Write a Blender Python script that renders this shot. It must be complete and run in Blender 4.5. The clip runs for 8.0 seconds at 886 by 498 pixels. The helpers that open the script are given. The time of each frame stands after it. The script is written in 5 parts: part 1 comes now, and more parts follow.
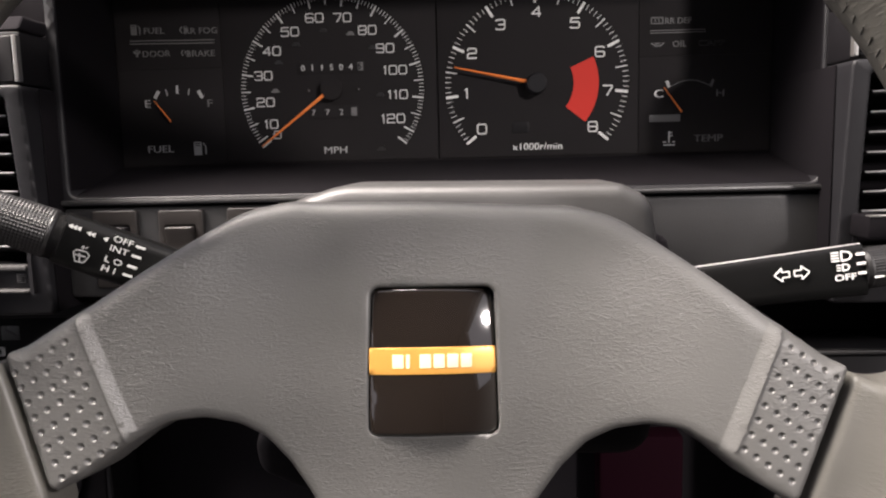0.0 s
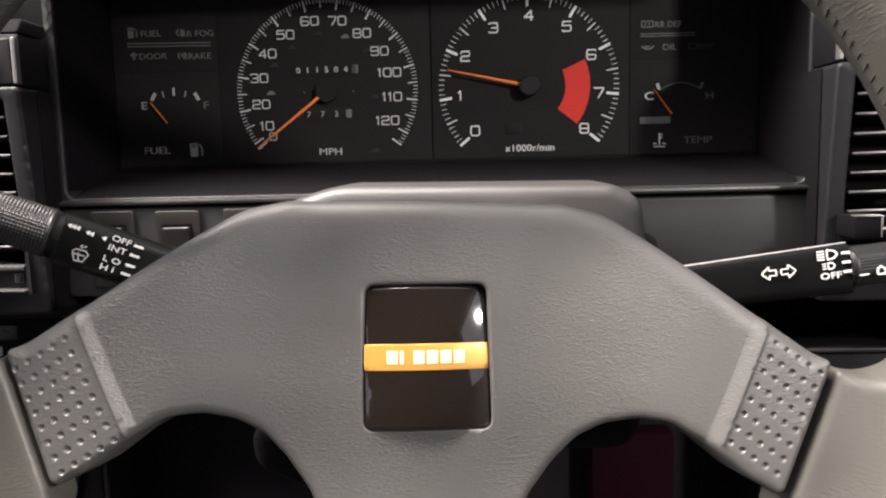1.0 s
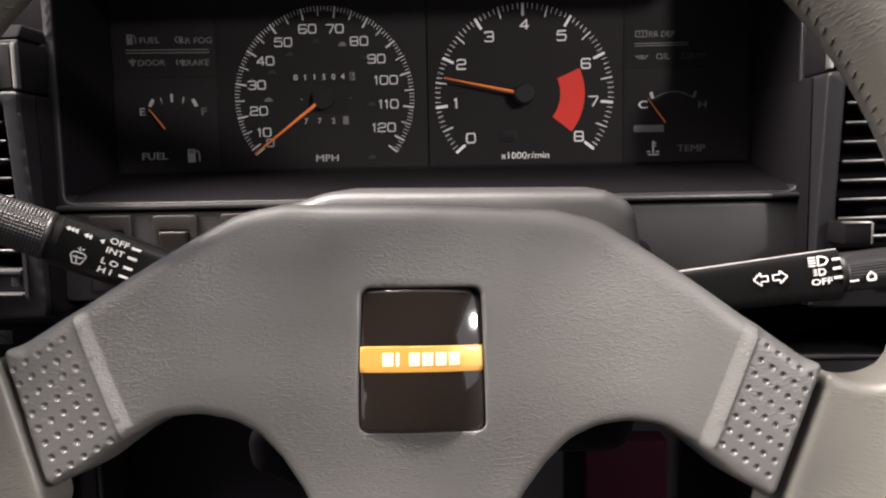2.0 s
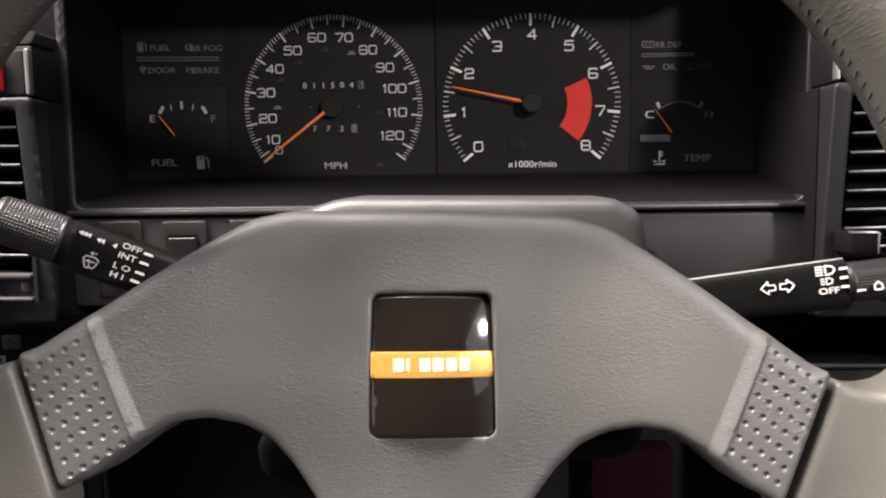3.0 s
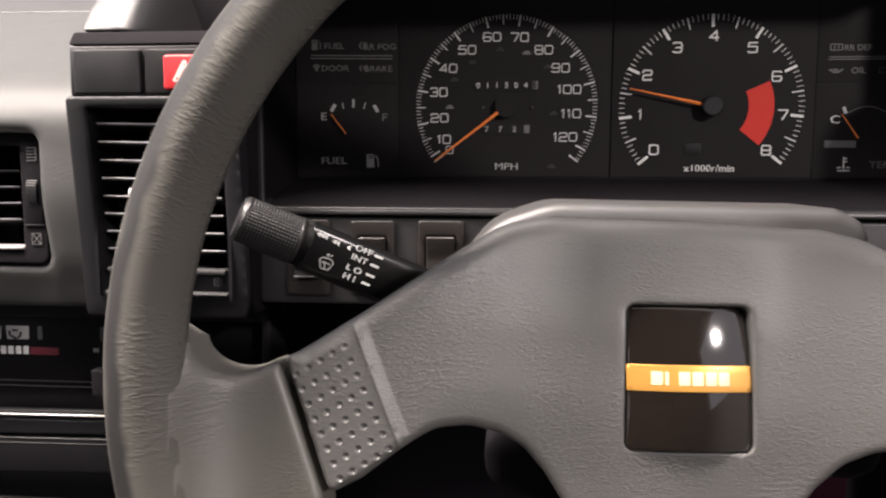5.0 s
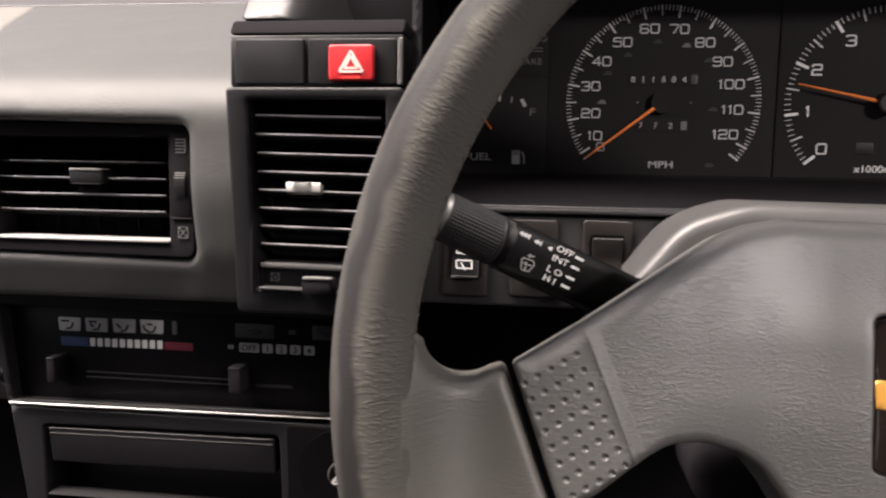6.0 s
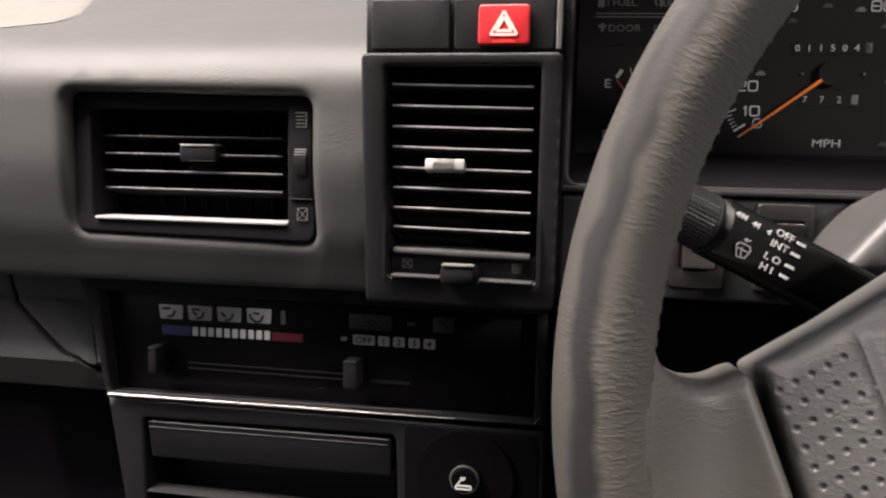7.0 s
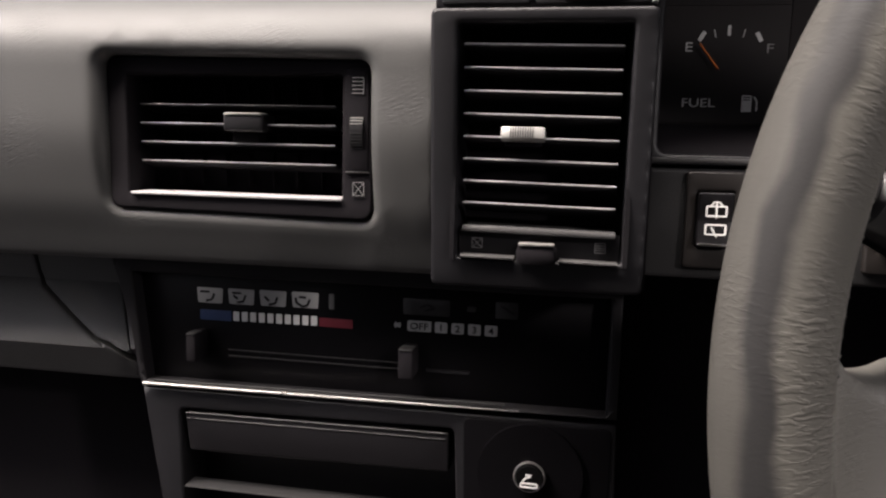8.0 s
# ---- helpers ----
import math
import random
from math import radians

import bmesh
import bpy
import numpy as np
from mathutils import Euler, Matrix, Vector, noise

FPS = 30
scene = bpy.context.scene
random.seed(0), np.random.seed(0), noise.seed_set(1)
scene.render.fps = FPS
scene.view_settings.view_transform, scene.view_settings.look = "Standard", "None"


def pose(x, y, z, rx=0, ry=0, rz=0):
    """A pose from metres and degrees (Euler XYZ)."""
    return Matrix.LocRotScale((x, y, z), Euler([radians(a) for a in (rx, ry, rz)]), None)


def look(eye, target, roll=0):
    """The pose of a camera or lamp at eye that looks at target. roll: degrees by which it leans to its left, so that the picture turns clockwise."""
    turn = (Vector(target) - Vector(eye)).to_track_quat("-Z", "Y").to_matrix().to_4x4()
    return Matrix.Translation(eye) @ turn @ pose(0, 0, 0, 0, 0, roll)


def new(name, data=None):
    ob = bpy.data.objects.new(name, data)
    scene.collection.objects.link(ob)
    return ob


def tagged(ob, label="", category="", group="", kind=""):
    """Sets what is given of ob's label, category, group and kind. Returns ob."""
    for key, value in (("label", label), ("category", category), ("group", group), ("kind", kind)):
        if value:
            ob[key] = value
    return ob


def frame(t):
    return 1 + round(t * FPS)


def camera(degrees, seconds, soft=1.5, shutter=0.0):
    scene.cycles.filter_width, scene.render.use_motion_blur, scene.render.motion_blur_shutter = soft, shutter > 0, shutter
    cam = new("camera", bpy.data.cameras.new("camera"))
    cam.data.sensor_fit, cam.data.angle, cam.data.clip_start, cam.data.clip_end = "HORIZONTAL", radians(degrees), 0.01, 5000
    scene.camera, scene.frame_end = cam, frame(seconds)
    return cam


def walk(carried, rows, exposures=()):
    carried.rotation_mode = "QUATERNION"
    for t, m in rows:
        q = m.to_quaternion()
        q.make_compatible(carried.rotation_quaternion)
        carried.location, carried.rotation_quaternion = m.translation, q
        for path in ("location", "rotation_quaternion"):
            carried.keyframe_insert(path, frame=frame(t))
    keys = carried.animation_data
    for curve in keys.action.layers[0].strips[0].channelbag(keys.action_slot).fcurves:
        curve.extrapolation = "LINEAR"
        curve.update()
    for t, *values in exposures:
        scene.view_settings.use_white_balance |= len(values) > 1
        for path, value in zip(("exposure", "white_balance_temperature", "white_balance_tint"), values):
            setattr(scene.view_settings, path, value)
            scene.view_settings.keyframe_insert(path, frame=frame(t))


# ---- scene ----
from mathutils.geometry import delaunay_2d_cdt

SOFT = 2.2
EXPOSURE = [(0.0, 0.16, 6450, 17), (4.2, 0.16, 6450, 17), (5.5, -0.14, 6550, 19), (6.5, -0.25, 6550, 19), (8.0, -0.32, 6450, 18)]
WORLD = 0.85
TUBE_AT, TUBE = (-0.75, -0.14, 1.18), 145.0
LEFT_FILL = 6.0
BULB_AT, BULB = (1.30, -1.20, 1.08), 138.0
cam = camera(61.50, 8.0, soft=SOFT, shutter=0.25)
PATH = [
    (0.0, (-0.0022, -0.4075, -0.0144), (-0.0510, 0.5836, -0.1380), -1.42),
    (0.5, (-0.0018, -0.4101, -0.0148), (-0.0473, 0.5813, -0.1375), -1.46),
    (1.0, (-0.0015, -0.4126, -0.0153), (-0.0432, 0.5793, -0.1351), -1.42),
    (1.5, (-0.0014, -0.4147, -0.0159), (-0.0396, 0.5779, -0.1307), -1.31),
    (1.7, (-0.0012, -0.4151, -0.0165), (-0.0387, 0.5780, -0.1277), -1.25),
    (2.8, (-0.0041, -0.4172, -0.0183), (-0.0335, 0.5779, -0.1133), -0.88),
    (3.0, (-0.0049, -0.4176, -0.0182), (-0.0410, 0.5774, -0.1112), -0.79),
    (3.5, (-0.0105, -0.4177, -0.0189), (-0.0673, 0.5770, -0.1045), -0.59),
    (4.0, (-0.0227, -0.4185, -0.0188), (-0.1018, 0.5750, -0.1007), -0.39),
    (4.2, (-0.0293, -0.4186, -0.0171), (-0.1177, 0.5737, -0.1031), -0.34),
    (5.3, (-0.0961, -0.4161, -0.0121), (-0.1872, 0.5742, -0.1171), 0.65),
    (5.5, (-0.1066, -0.4127, -0.0134), (-0.2117, 0.5763, -0.1175), 0.79),
    (6.0, (-0.1393, -0.4096, -0.0141), (-0.2730, 0.5757, -0.1203), 0.96),
    (6.5, (-0.1703, -0.3984, -0.0179), (-0.3314, 0.5824, -0.1281), 0.95),
    (7.0, (-0.1946, -0.3848, -0.0220), (-0.3690, 0.5929, -0.1391), 1.26),
    (7.5, (-0.2119, -0.3711, -0.0245), (-0.3890, 0.6046, -0.1535), 1.36),
    (8.0, (-0.2261, -0.3614, -0.0288), (-0.4069, 0.6124, -0.1661), 1.34),
]
# end path
TILT = pose(0, 0, 0, -15, 0, 0)          # the dash leans back 15 degrees; all dash numbers are along its own axes
walk(cam, [(t, TILT @ look(e, a, r)) for t, e, a, r in PATH], exposures=EXPOSURE)

# ---- light ----
world = bpy.data.worlds.new("garage_air")
scene.world = world
world.use_nodes = True
world.node_tree.nodes["Background"].inputs[0].default_value = (0.95, 0.95, 1.0, 1)
world.node_tree.nodes["Background"].inputs[1].default_value = WORLD


def lamp(name, kind, m, energy, color, **values):
    data = bpy.data.lights.new(name, kind)
    data.energy, data.color = energy, color
    if kind == "AREA":
        data.shape, data.size, data.size_y = "RECTANGLE", values["size"], values["size_y"]
    else:
        data.shadow_soft_size = values["radius"]
    ob = new(name, data)
    ob.matrix_world = m
    return ob


lamp("garage_tube_light", "AREA", look(TUBE_AT, (-0.25, 0.0, 0.0)), TUBE, (1.0, 0.93, 0.82), size=0.3, size_y=1.5)
# Added fill from the left; no lamp is known there.
lamp("left_fill_light", "AREA", look((-1.6, -0.35, 0.55), (-0.3, 0.0, 0.0)), LEFT_FILL, (0.95, 0.97, 1.0), size=0.8, size_y=0.5)
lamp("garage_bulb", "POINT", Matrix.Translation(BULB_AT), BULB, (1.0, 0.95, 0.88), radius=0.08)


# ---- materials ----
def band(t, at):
    """A dark ragged strip along the rim's outer front, with shade painted on down its outer flank, by the length-wise
    coordinates of its skin.
    """
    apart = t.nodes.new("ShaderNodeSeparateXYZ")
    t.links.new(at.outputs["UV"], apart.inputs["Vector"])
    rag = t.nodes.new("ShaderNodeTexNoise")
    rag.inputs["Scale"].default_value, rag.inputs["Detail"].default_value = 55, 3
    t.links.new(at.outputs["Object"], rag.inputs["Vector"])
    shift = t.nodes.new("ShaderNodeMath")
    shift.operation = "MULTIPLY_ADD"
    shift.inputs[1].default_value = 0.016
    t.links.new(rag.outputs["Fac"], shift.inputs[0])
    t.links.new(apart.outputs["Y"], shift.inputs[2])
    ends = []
    # The second range keeps some darkness on the flank: shade painted in.
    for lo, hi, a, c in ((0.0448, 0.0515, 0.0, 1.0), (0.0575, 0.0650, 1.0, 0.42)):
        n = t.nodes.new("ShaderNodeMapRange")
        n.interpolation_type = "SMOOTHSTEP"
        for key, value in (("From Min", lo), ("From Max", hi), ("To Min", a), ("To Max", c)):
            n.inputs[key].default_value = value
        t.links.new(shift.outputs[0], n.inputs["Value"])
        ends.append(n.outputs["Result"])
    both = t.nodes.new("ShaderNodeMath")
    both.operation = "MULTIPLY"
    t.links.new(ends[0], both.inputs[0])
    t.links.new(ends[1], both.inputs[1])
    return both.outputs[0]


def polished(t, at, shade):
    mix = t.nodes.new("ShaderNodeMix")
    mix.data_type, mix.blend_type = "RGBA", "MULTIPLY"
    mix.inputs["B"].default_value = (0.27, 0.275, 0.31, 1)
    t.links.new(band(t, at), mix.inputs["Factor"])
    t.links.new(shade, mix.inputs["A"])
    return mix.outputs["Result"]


def skin(t, at, kind, scale, fine):
    """The relief of a vinyl or leather skin: fine pores all over, with creases that come and go in patches."""
    def node(what, **values):
        n = t.nodes.new("ShaderNode" + what)
        for key, value in values.items():
            n.inputs[key.replace("_", " ")].default_value = value
        return n

    def math_of(op, x, y):
        n = t.nodes.new("ShaderNodeMath")
        n.operation = op
        for k, v in enumerate((x, y)):
            if isinstance(v, (int, float)):
                n.inputs[k].default_value = v
            else:
                t.links.new(v, n.inputs[k])
        return n.outputs[0]

    def ramp_of(x, a, b, c=0.0, d=1.0):
        n = node("MapRange", From_Min=a, From_Max=b, To_Min=c, To_Max=d)
        n.interpolation_type = "SMOOTHSTEP"
        t.links.new(x, n.inputs["Value"])
        return n.outputs["Result"]
    # along the creases, across them, how coarse the patches are, where they begin and end, and the share of pores
    turn, stretch, coat_map, patch_scale, lo, hi, pore_scale, pores = {
        "leather": ((0, radians(14), 0), (0.50, 1.0, 1.25), "Object", 26, 0.32, 0.62, 1500, 0.34),
        "scuffed": ((0, radians(-24), 0), (2.3, 1.0, 0.75), "Object", 20, 0.52, 0.70, 1250, 0.26),
        "creased": ((0, 0, 0), (1.0, 0.17, 1.0), "UV", 30, 0.38, 0.66, 1500, 0.22)}[kind]
    warp = node("Mapping", Rotation=turn, Scale=stretch)
    warp.vector_type = "TEXTURE" if kind == "scuffed" else "POINT"
    t.links.new(at.outputs[coat_map], warp.inputs["Vector"])
    t.links.new(warp.outputs["Vector"], fine.inputs["Vector"])
    fine.inputs["Distortion"].default_value = 0.5 if kind == "creased" else 0.6
    folds = math_of("SUBTRACT", 1.0, math_of("ABSOLUTE", math_of("MULTIPLY", math_of("SUBTRACT", fine.outputs["Fac"], 0.5), 5.0), 0))
    folds = math_of("MAXIMUM", folds, 0.0)
    if kind == "creased":
        folds = math_of("ADD", math_of("MULTIPLY", folds, -0.6), ramp_of(fine.outputs["Fac"], 0.40, 0.60))
    else:
        folds = math_of("MULTIPLY", folds, -1.0)
    patch = node("TexNoise", Scale=patch_scale, Detail=2.0)
    t.links.new(at.outputs["Object"], patch.inputs["Vector"])
    worn = ramp_of(patch.outputs["Fac"], lo, hi, 0.10, 1.0)
    pore = node("TexNoise", Scale=pore_scale, Detail=2.0)
    t.links.new(at.outputs["Object"], pore.inputs["Vector"])
    if kind == "creased":
        worn = math_of("MULTIPLY", worn, math_of("SUBTRACT", 1.0, math_of("MULTIPLY", band(t, at), 0.75)))
    return math_of("ADD", math_of("MULTIPLY", folds, worn), math_of("MULTIPLY", pore.outputs["Fac"], pores))


def material(name, color, rough, metal=0.0, vary=0.12, scale=40.0, bump=0.0, bump_scale=900.0, coat=0.0, kind="noise", spec=0.5, coat_rough=0.03):
    m = bpy.data.materials.new(name)
    m.use_nodes = True
    t = m.node_tree
    b = t.nodes["Principled BSDF"]
    b.inputs["Roughness"].default_value, b.inputs["Metallic"].default_value = rough, metal
    b.inputs["Coat Weight"].default_value, b.inputs["Coat Roughness"].default_value = coat, coat_rough
    b.inputs["Specular IOR Level"].default_value = spec
    at = t.nodes.new("ShaderNodeTexCoord")
    big = t.nodes.new("ShaderNodeTexNoise")
    big.inputs["Scale"].default_value, big.inputs["Detail"].default_value = scale, 5
    t.links.new(at.outputs["Object"], big.inputs["Vector"])
    ramp = t.nodes.new("ShaderNodeMapRange")
    ramp.inputs["To Min"].default_value, ramp.inputs["To Max"].default_value = 1 - vary, 1 + vary
    t.links.new(big.outputs["Fac"], ramp.inputs["Value"])
    mix = t.nodes.new("ShaderNodeMix")
    mix.data_type, mix.blend_type = "RGBA", "MULTIPLY"
    mix.inputs["Factor"].default_value = 1.0
    mix.inputs["A"].default_value = (*color, 1)
    t.links.new(ramp.outputs["Result"], mix.inputs["B"])
    shade = mix.outputs["Result"]
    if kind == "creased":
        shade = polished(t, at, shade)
    t.links.new(shade, b.inputs["Base Color"])
    rr = t.nodes.new("ShaderNodeMapRange")
    rr.inputs["To Min"].default_value, rr.inputs["To Max"].default_value = max(0.02, rough - 0.08), min(1, rough + 0.08)
    t.links.new(big.outputs["Fac"], rr.inputs["Value"])
    t.links.new(rr.outputs["Result"], b.inputs["Roughness"])
    if bump:
        fine = t.nodes.new("ShaderNodeTexNoise")
        fine.inputs["Scale"].default_value, fine.inputs["Detail"].default_value = bump_scale, 3
        relief = t.nodes.new("ShaderNodeBump")
        relief.inputs["Strength"].default_value, relief.inputs["Distance"].default_value = 0.7, bump
        height = fine.outputs["Fac"]
        if kind in ("leather", "scuffed", "creased"):
            height = skin(t, at, kind, bump_scale, fine)
        else:
            t.links.new(at.outputs["Object"], fine.inputs["Vector"])
        t.links.new(height, relief.inputs["Height"])
        t.links.new(relief.outputs["Normal"], b.inputs["Normal"])
        if kind == "creased":
            t.links.new(relief.outputs["Normal"], b.inputs["Coat Normal"])
    return m


GREY_PAD = material("grey_padded_vinyl", (0.074, 0.0726, 0.0694), 0.48, bump=0.00016, bump_scale=680, kind="leather", vary=0.22, scale=20.0, coat=0.08, coat_rough=0.36, spec=0.75)
DASH_SKIN = material("grey_dash_skin", (0.052, 0.0520, 0.0505), 0.56, bump=0.00016, bump_scale=420, kind="scuffed", vary=0.08, coat=0.03, coat_rough=0.45, spec=0.35)
SPOKE_SKIN = material("grey_spoke_leather", (0.084, 0.0805, 0.0718), 0.46, bump=0.00010, bump_scale=820, kind="creased", vary=0.22, scale=36.0, spec=0.50)
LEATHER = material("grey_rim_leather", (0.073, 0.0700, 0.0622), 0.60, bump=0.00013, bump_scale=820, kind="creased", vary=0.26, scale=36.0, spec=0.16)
GREY_PLASTIC = material("grey_plastic", (0.0155, 0.0152, 0.0156), 0.42, bump=0.00012, bump_scale=1500)
SHROUD = material("grey_shroud_plastic", (0.044, 0.0432, 0.0430), 0.45, bump=0.00015, bump_scale=1400)
DARK_PLASTIC = material("dark_plastic", (0.0084, 0.0081, 0.0094), 0.48, bump=0.00012, bump_scale=1600, spec=0.26)
BLACK = material("black_plastic", (0.0062, 0.0057, 0.0066), 0.42, bump=0.00006, bump_scale=1800, spec=0.28)
GLOSS_BLACK = material("glossy_black_plastic", (0.0035, 0.0035, 0.0035), 0.4, vary=0.05, spec=0.10, coat=0.22, coat_rough=0.14)
DIAL = material("matt_black_dial", (0.0098, 0.0084, 0.0088), 0.8, vary=0.1, spec=0.20)
DIAL_EDGE = material("black_cluster_lining", (0.0040, 0.0034, 0.0042), 0.85, spec=0.06)
SLAT = material("black_slat", (0.0070, 0.0066, 0.0074), 0.45, vary=0.05, spec=0.2)
SWITCH = material("dark_brown_plastic", (0.0125, 0.0106, 0.0098), 0.45, bump=0.00010, bump_scale=1500, spec=0.3)
KNOB = material("dark_ribbed_plastic", (0.0085, 0.0082, 0.0085), 0.42, vary=0.10, spec=0.40)
# Matt black for shaded places; their shade is put into its colour.
DEEP = material("black_shade_plastic", (0.0085, 0.0074, 0.0088), 0.9, spec=0.10)
# Bright colour for strips that carry painted highlights along dark edges.
EDGE_GLINT = material("painted_edge_glint", (0.42, 0.41, 0.41), 0.32, metal=0.25, vary=0.25, scale=90.0)
VENT_BLACK = material("black_vent_plastic", (0.0095, 0.0090, 0.0100), 0.55, bump=0.00006, bump_scale=1800, spec=0.14)
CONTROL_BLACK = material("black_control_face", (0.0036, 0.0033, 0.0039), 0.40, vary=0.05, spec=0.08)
TAB = material("worn_silver_paint", (0.19, 0.187, 0.178), 0.42, metal=0.3, vary=0.30, scale=260.0)
CREAM = material("pale_grey_patch", (0.120, 0.114, 0.103), 0.5, bump=0.0001, bump_scale=500, vary=0.06)
MARK = material("white_print", (0.66, 0.66, 0.64), 0.6, vary=0.06)
# White print darkened for the weaker light on the speedometer.
SOFT_MARK = material("dimmed_white_print", (0.50, 0.50, 0.49), 0.6, vary=0.08)
DIM_MARK = material("dim_grey_print", (0.115, 0.113, 0.113), 0.6, vary=0.06)
MID_MARK = material("grey_print", (0.34, 0.34, 0.335), 0.6, vary=0.06)
ORANGE = material("orange_needle", (0.75, 0.20, 0.04), 0.45, vary=0.05)
RED_ZONE = material("red_print", (0.52, 0.035, 0.024), 0.65, vary=0.08, spec=0.2)
GOLD = material("gold_band", (0.66, 0.33, 0.07), 0.35, metal=0.3, vary=0.06)
PALE = material("pale_enamel", (0.82, 0.70, 0.44), 0.35, vary=0.05)
EMBLEM = material("smoked_badge", (0.014, 0.0105, 0.0085), 0.06, coat=1.0, vary=0.05)
CHROME = material("bright_metal", (0.75, 0.74, 0.72), 0.22, metal=1.0, vary=0.05)
SILVER = material("silver_trim", (0.30, 0.29, 0.28), 0.3, metal=0.8, vary=0.1)
HAZARD = material("red_switch", (0.46, 0.016, 0.020), 0.4, vary=0.10)
HAZARD_MARK = material("pink_print", (0.95, 0.55, 0.5), 0.5, vary=0.03)
BLUE = material("blue_print", (0.011, 0.031, 0.098), 0.6)
RED_PRINT = material("dark_red_print", (0.130, 0.010, 0.020), 0.6)
CARPET = material("dark_carpet", (0.028, 0.024, 0.027), 0.95, bump=0.002, bump_scale=500)
MAROON = material("maroon_panel", (0.0090, 0.0012, 0.0036), 0.8, spec=0.05)
THREAD = material("grey_thread", (0.062, 0.060, 0.055), 0.85)
LINER = material("grey_cabin_lining", (0.11, 0.11, 0.11), 0.9, bump=0.001, bump_scale=400)


# ---- builders ----
AT = {}


def thing(name, at, label, category, group=""):
    ob = new(name)
    ob.empty_display_size = 0.02
    ob.matrix_world = TILT @ Matrix.Translation(at)
    AT[ob.name] = Vector(at)
    return tagged(ob, label, category, group)


def mesh_of(bm, mat, smooth=35):
    me = bpy.data.meshes.new("piece")
    bm.normal_update()
    for f in bm.faces:
        f.smooth = True
    for e in bm.edges:
        e.smooth = len(e.link_faces) == 2 and e.calc_face_angle(0) < radians(smooth)
    bm.to_mesh(me)
    bm.free()
    me.materials.append(mat)
    return me


def part(name, bm, mat, parent, label="", smooth=35):
    """One mesh under a thing or a part; its vertices are given along the dash axes."""
    origin = AT[parent.name]
    for v in bm.verts:
        v.co -= origin
    ob = new(name, mesh_of(bm, mat, smooth))
    ob.parent = parent
    AT[ob.name] = origin
    return tagged(ob, label)


def piece(name, me, m, parent, label=""):
    """A part that shares its mesh with alike ones; m is along the dash axes."""
    ob = new(name, me)
    ob.parent = parent
    ob.matrix_basis = Matrix.Translation(-AT[parent.name]) @ m
    return tagged(ob, label)


def box(x0, x1, y0, y1, z0, z1, r=0.0008, seg=2, bm=None):
    bm = bm or bmesh.new()
    made = bmesh.ops.create_cube(bm, size=1, matrix=Matrix.Translation(((x0 + x1) / 2, (y0 + y1) / 2, (z0 + z1) / 2)) @ Matrix.Diagonal((x1 - x0, y1 - y0, z1 - z0, 1)))
    if r:
        edges = list({e for v in made["verts"] for e in v.link_edges})
        bmesh.ops.bevel(bm, geom=edges, offset=r, segments=seg, profile=0.5, affect="EDGES")
    return bm


def rounded(points, radius, seg=5):
    """The outline with its corners rounded; radius: one for all, or one a corner."""
    out, n = [], len(points)
    radii = radius if hasattr(radius, "__len__") else [radius] * n
    for i in range(n):
        a, b, c = Vector(points[i - 1]), Vector(points[i]), Vector(points[(i + 1) % n])
        u, w = (a - b).normalized(), (c - b).normalized()
        half = u.angle(w) / 2
        r = radii[i]
        if r <= 0 or half > 1.54:
            out.append(b)
            continue
        cut = min(r / math.tan(half), 0.45 * min((a - b).length, (c - b).length))
        r = cut * math.tan(half)
        mid = b + (u + w).normalized() * (r / math.sin(half))
        p0, p1 = b + u * cut - mid, b + w * cut - mid
        turn = p0.angle_signed(p1)
        for k in range(seg + 1):
            out.append(mid + Matrix.Rotation(-turn * k / seg, 2) @ p0)
    return [(p.x, p.y) for p in out]


def rect(x0, x1, z0, z1, r=0.002, seg=4):
    return rounded([(x0, z0), (x1, z0), (x1, z1), (x0, z1)], r, seg)


def denser(points, step):
    out = []
    for i, p in enumerate(points):
        q = points[(i + 1) % len(points)]
        n = max(1, int(math.dist(p, q) / step))
        out += [(p[0] + (q[0] - p[0]) * k / n, p[1] + (q[1] - p[1]) * k / n) for k in range(n)]
    return out


def away(pts, loop):
    """How far each of the points lies from a closed outline."""
    pts, a = np.asarray(pts, float), np.asarray(loop, float)
    b = np.roll(a, -1, 0)
    best = np.full(len(pts), 1e9)
    for p, q in zip(a, b):
        d = q - p
        k = np.clip(((pts - p) @ d) / max(d @ d, 1e-18), 0, 1)
        best = np.minimum(best, np.hypot(*(pts - p - k[:, None] * d).T))
    return best


def inside(pts, loop):
    pts, a = np.asarray(pts, float), np.asarray(loop, float)
    b, odd = np.roll(a, -1, 0), np.zeros(len(pts), bool)
    for p, q in zip(a, b):
        if p[1] != q[1]:
            odd ^= ((p[1] > pts[:, 1]) != (q[1] > pts[:, 1])) & (pts[:, 0] < (q[0] - p[0]) * (pts[:, 1] - p[1]) / (q[1] - p[1]) + p[0])
    return odd


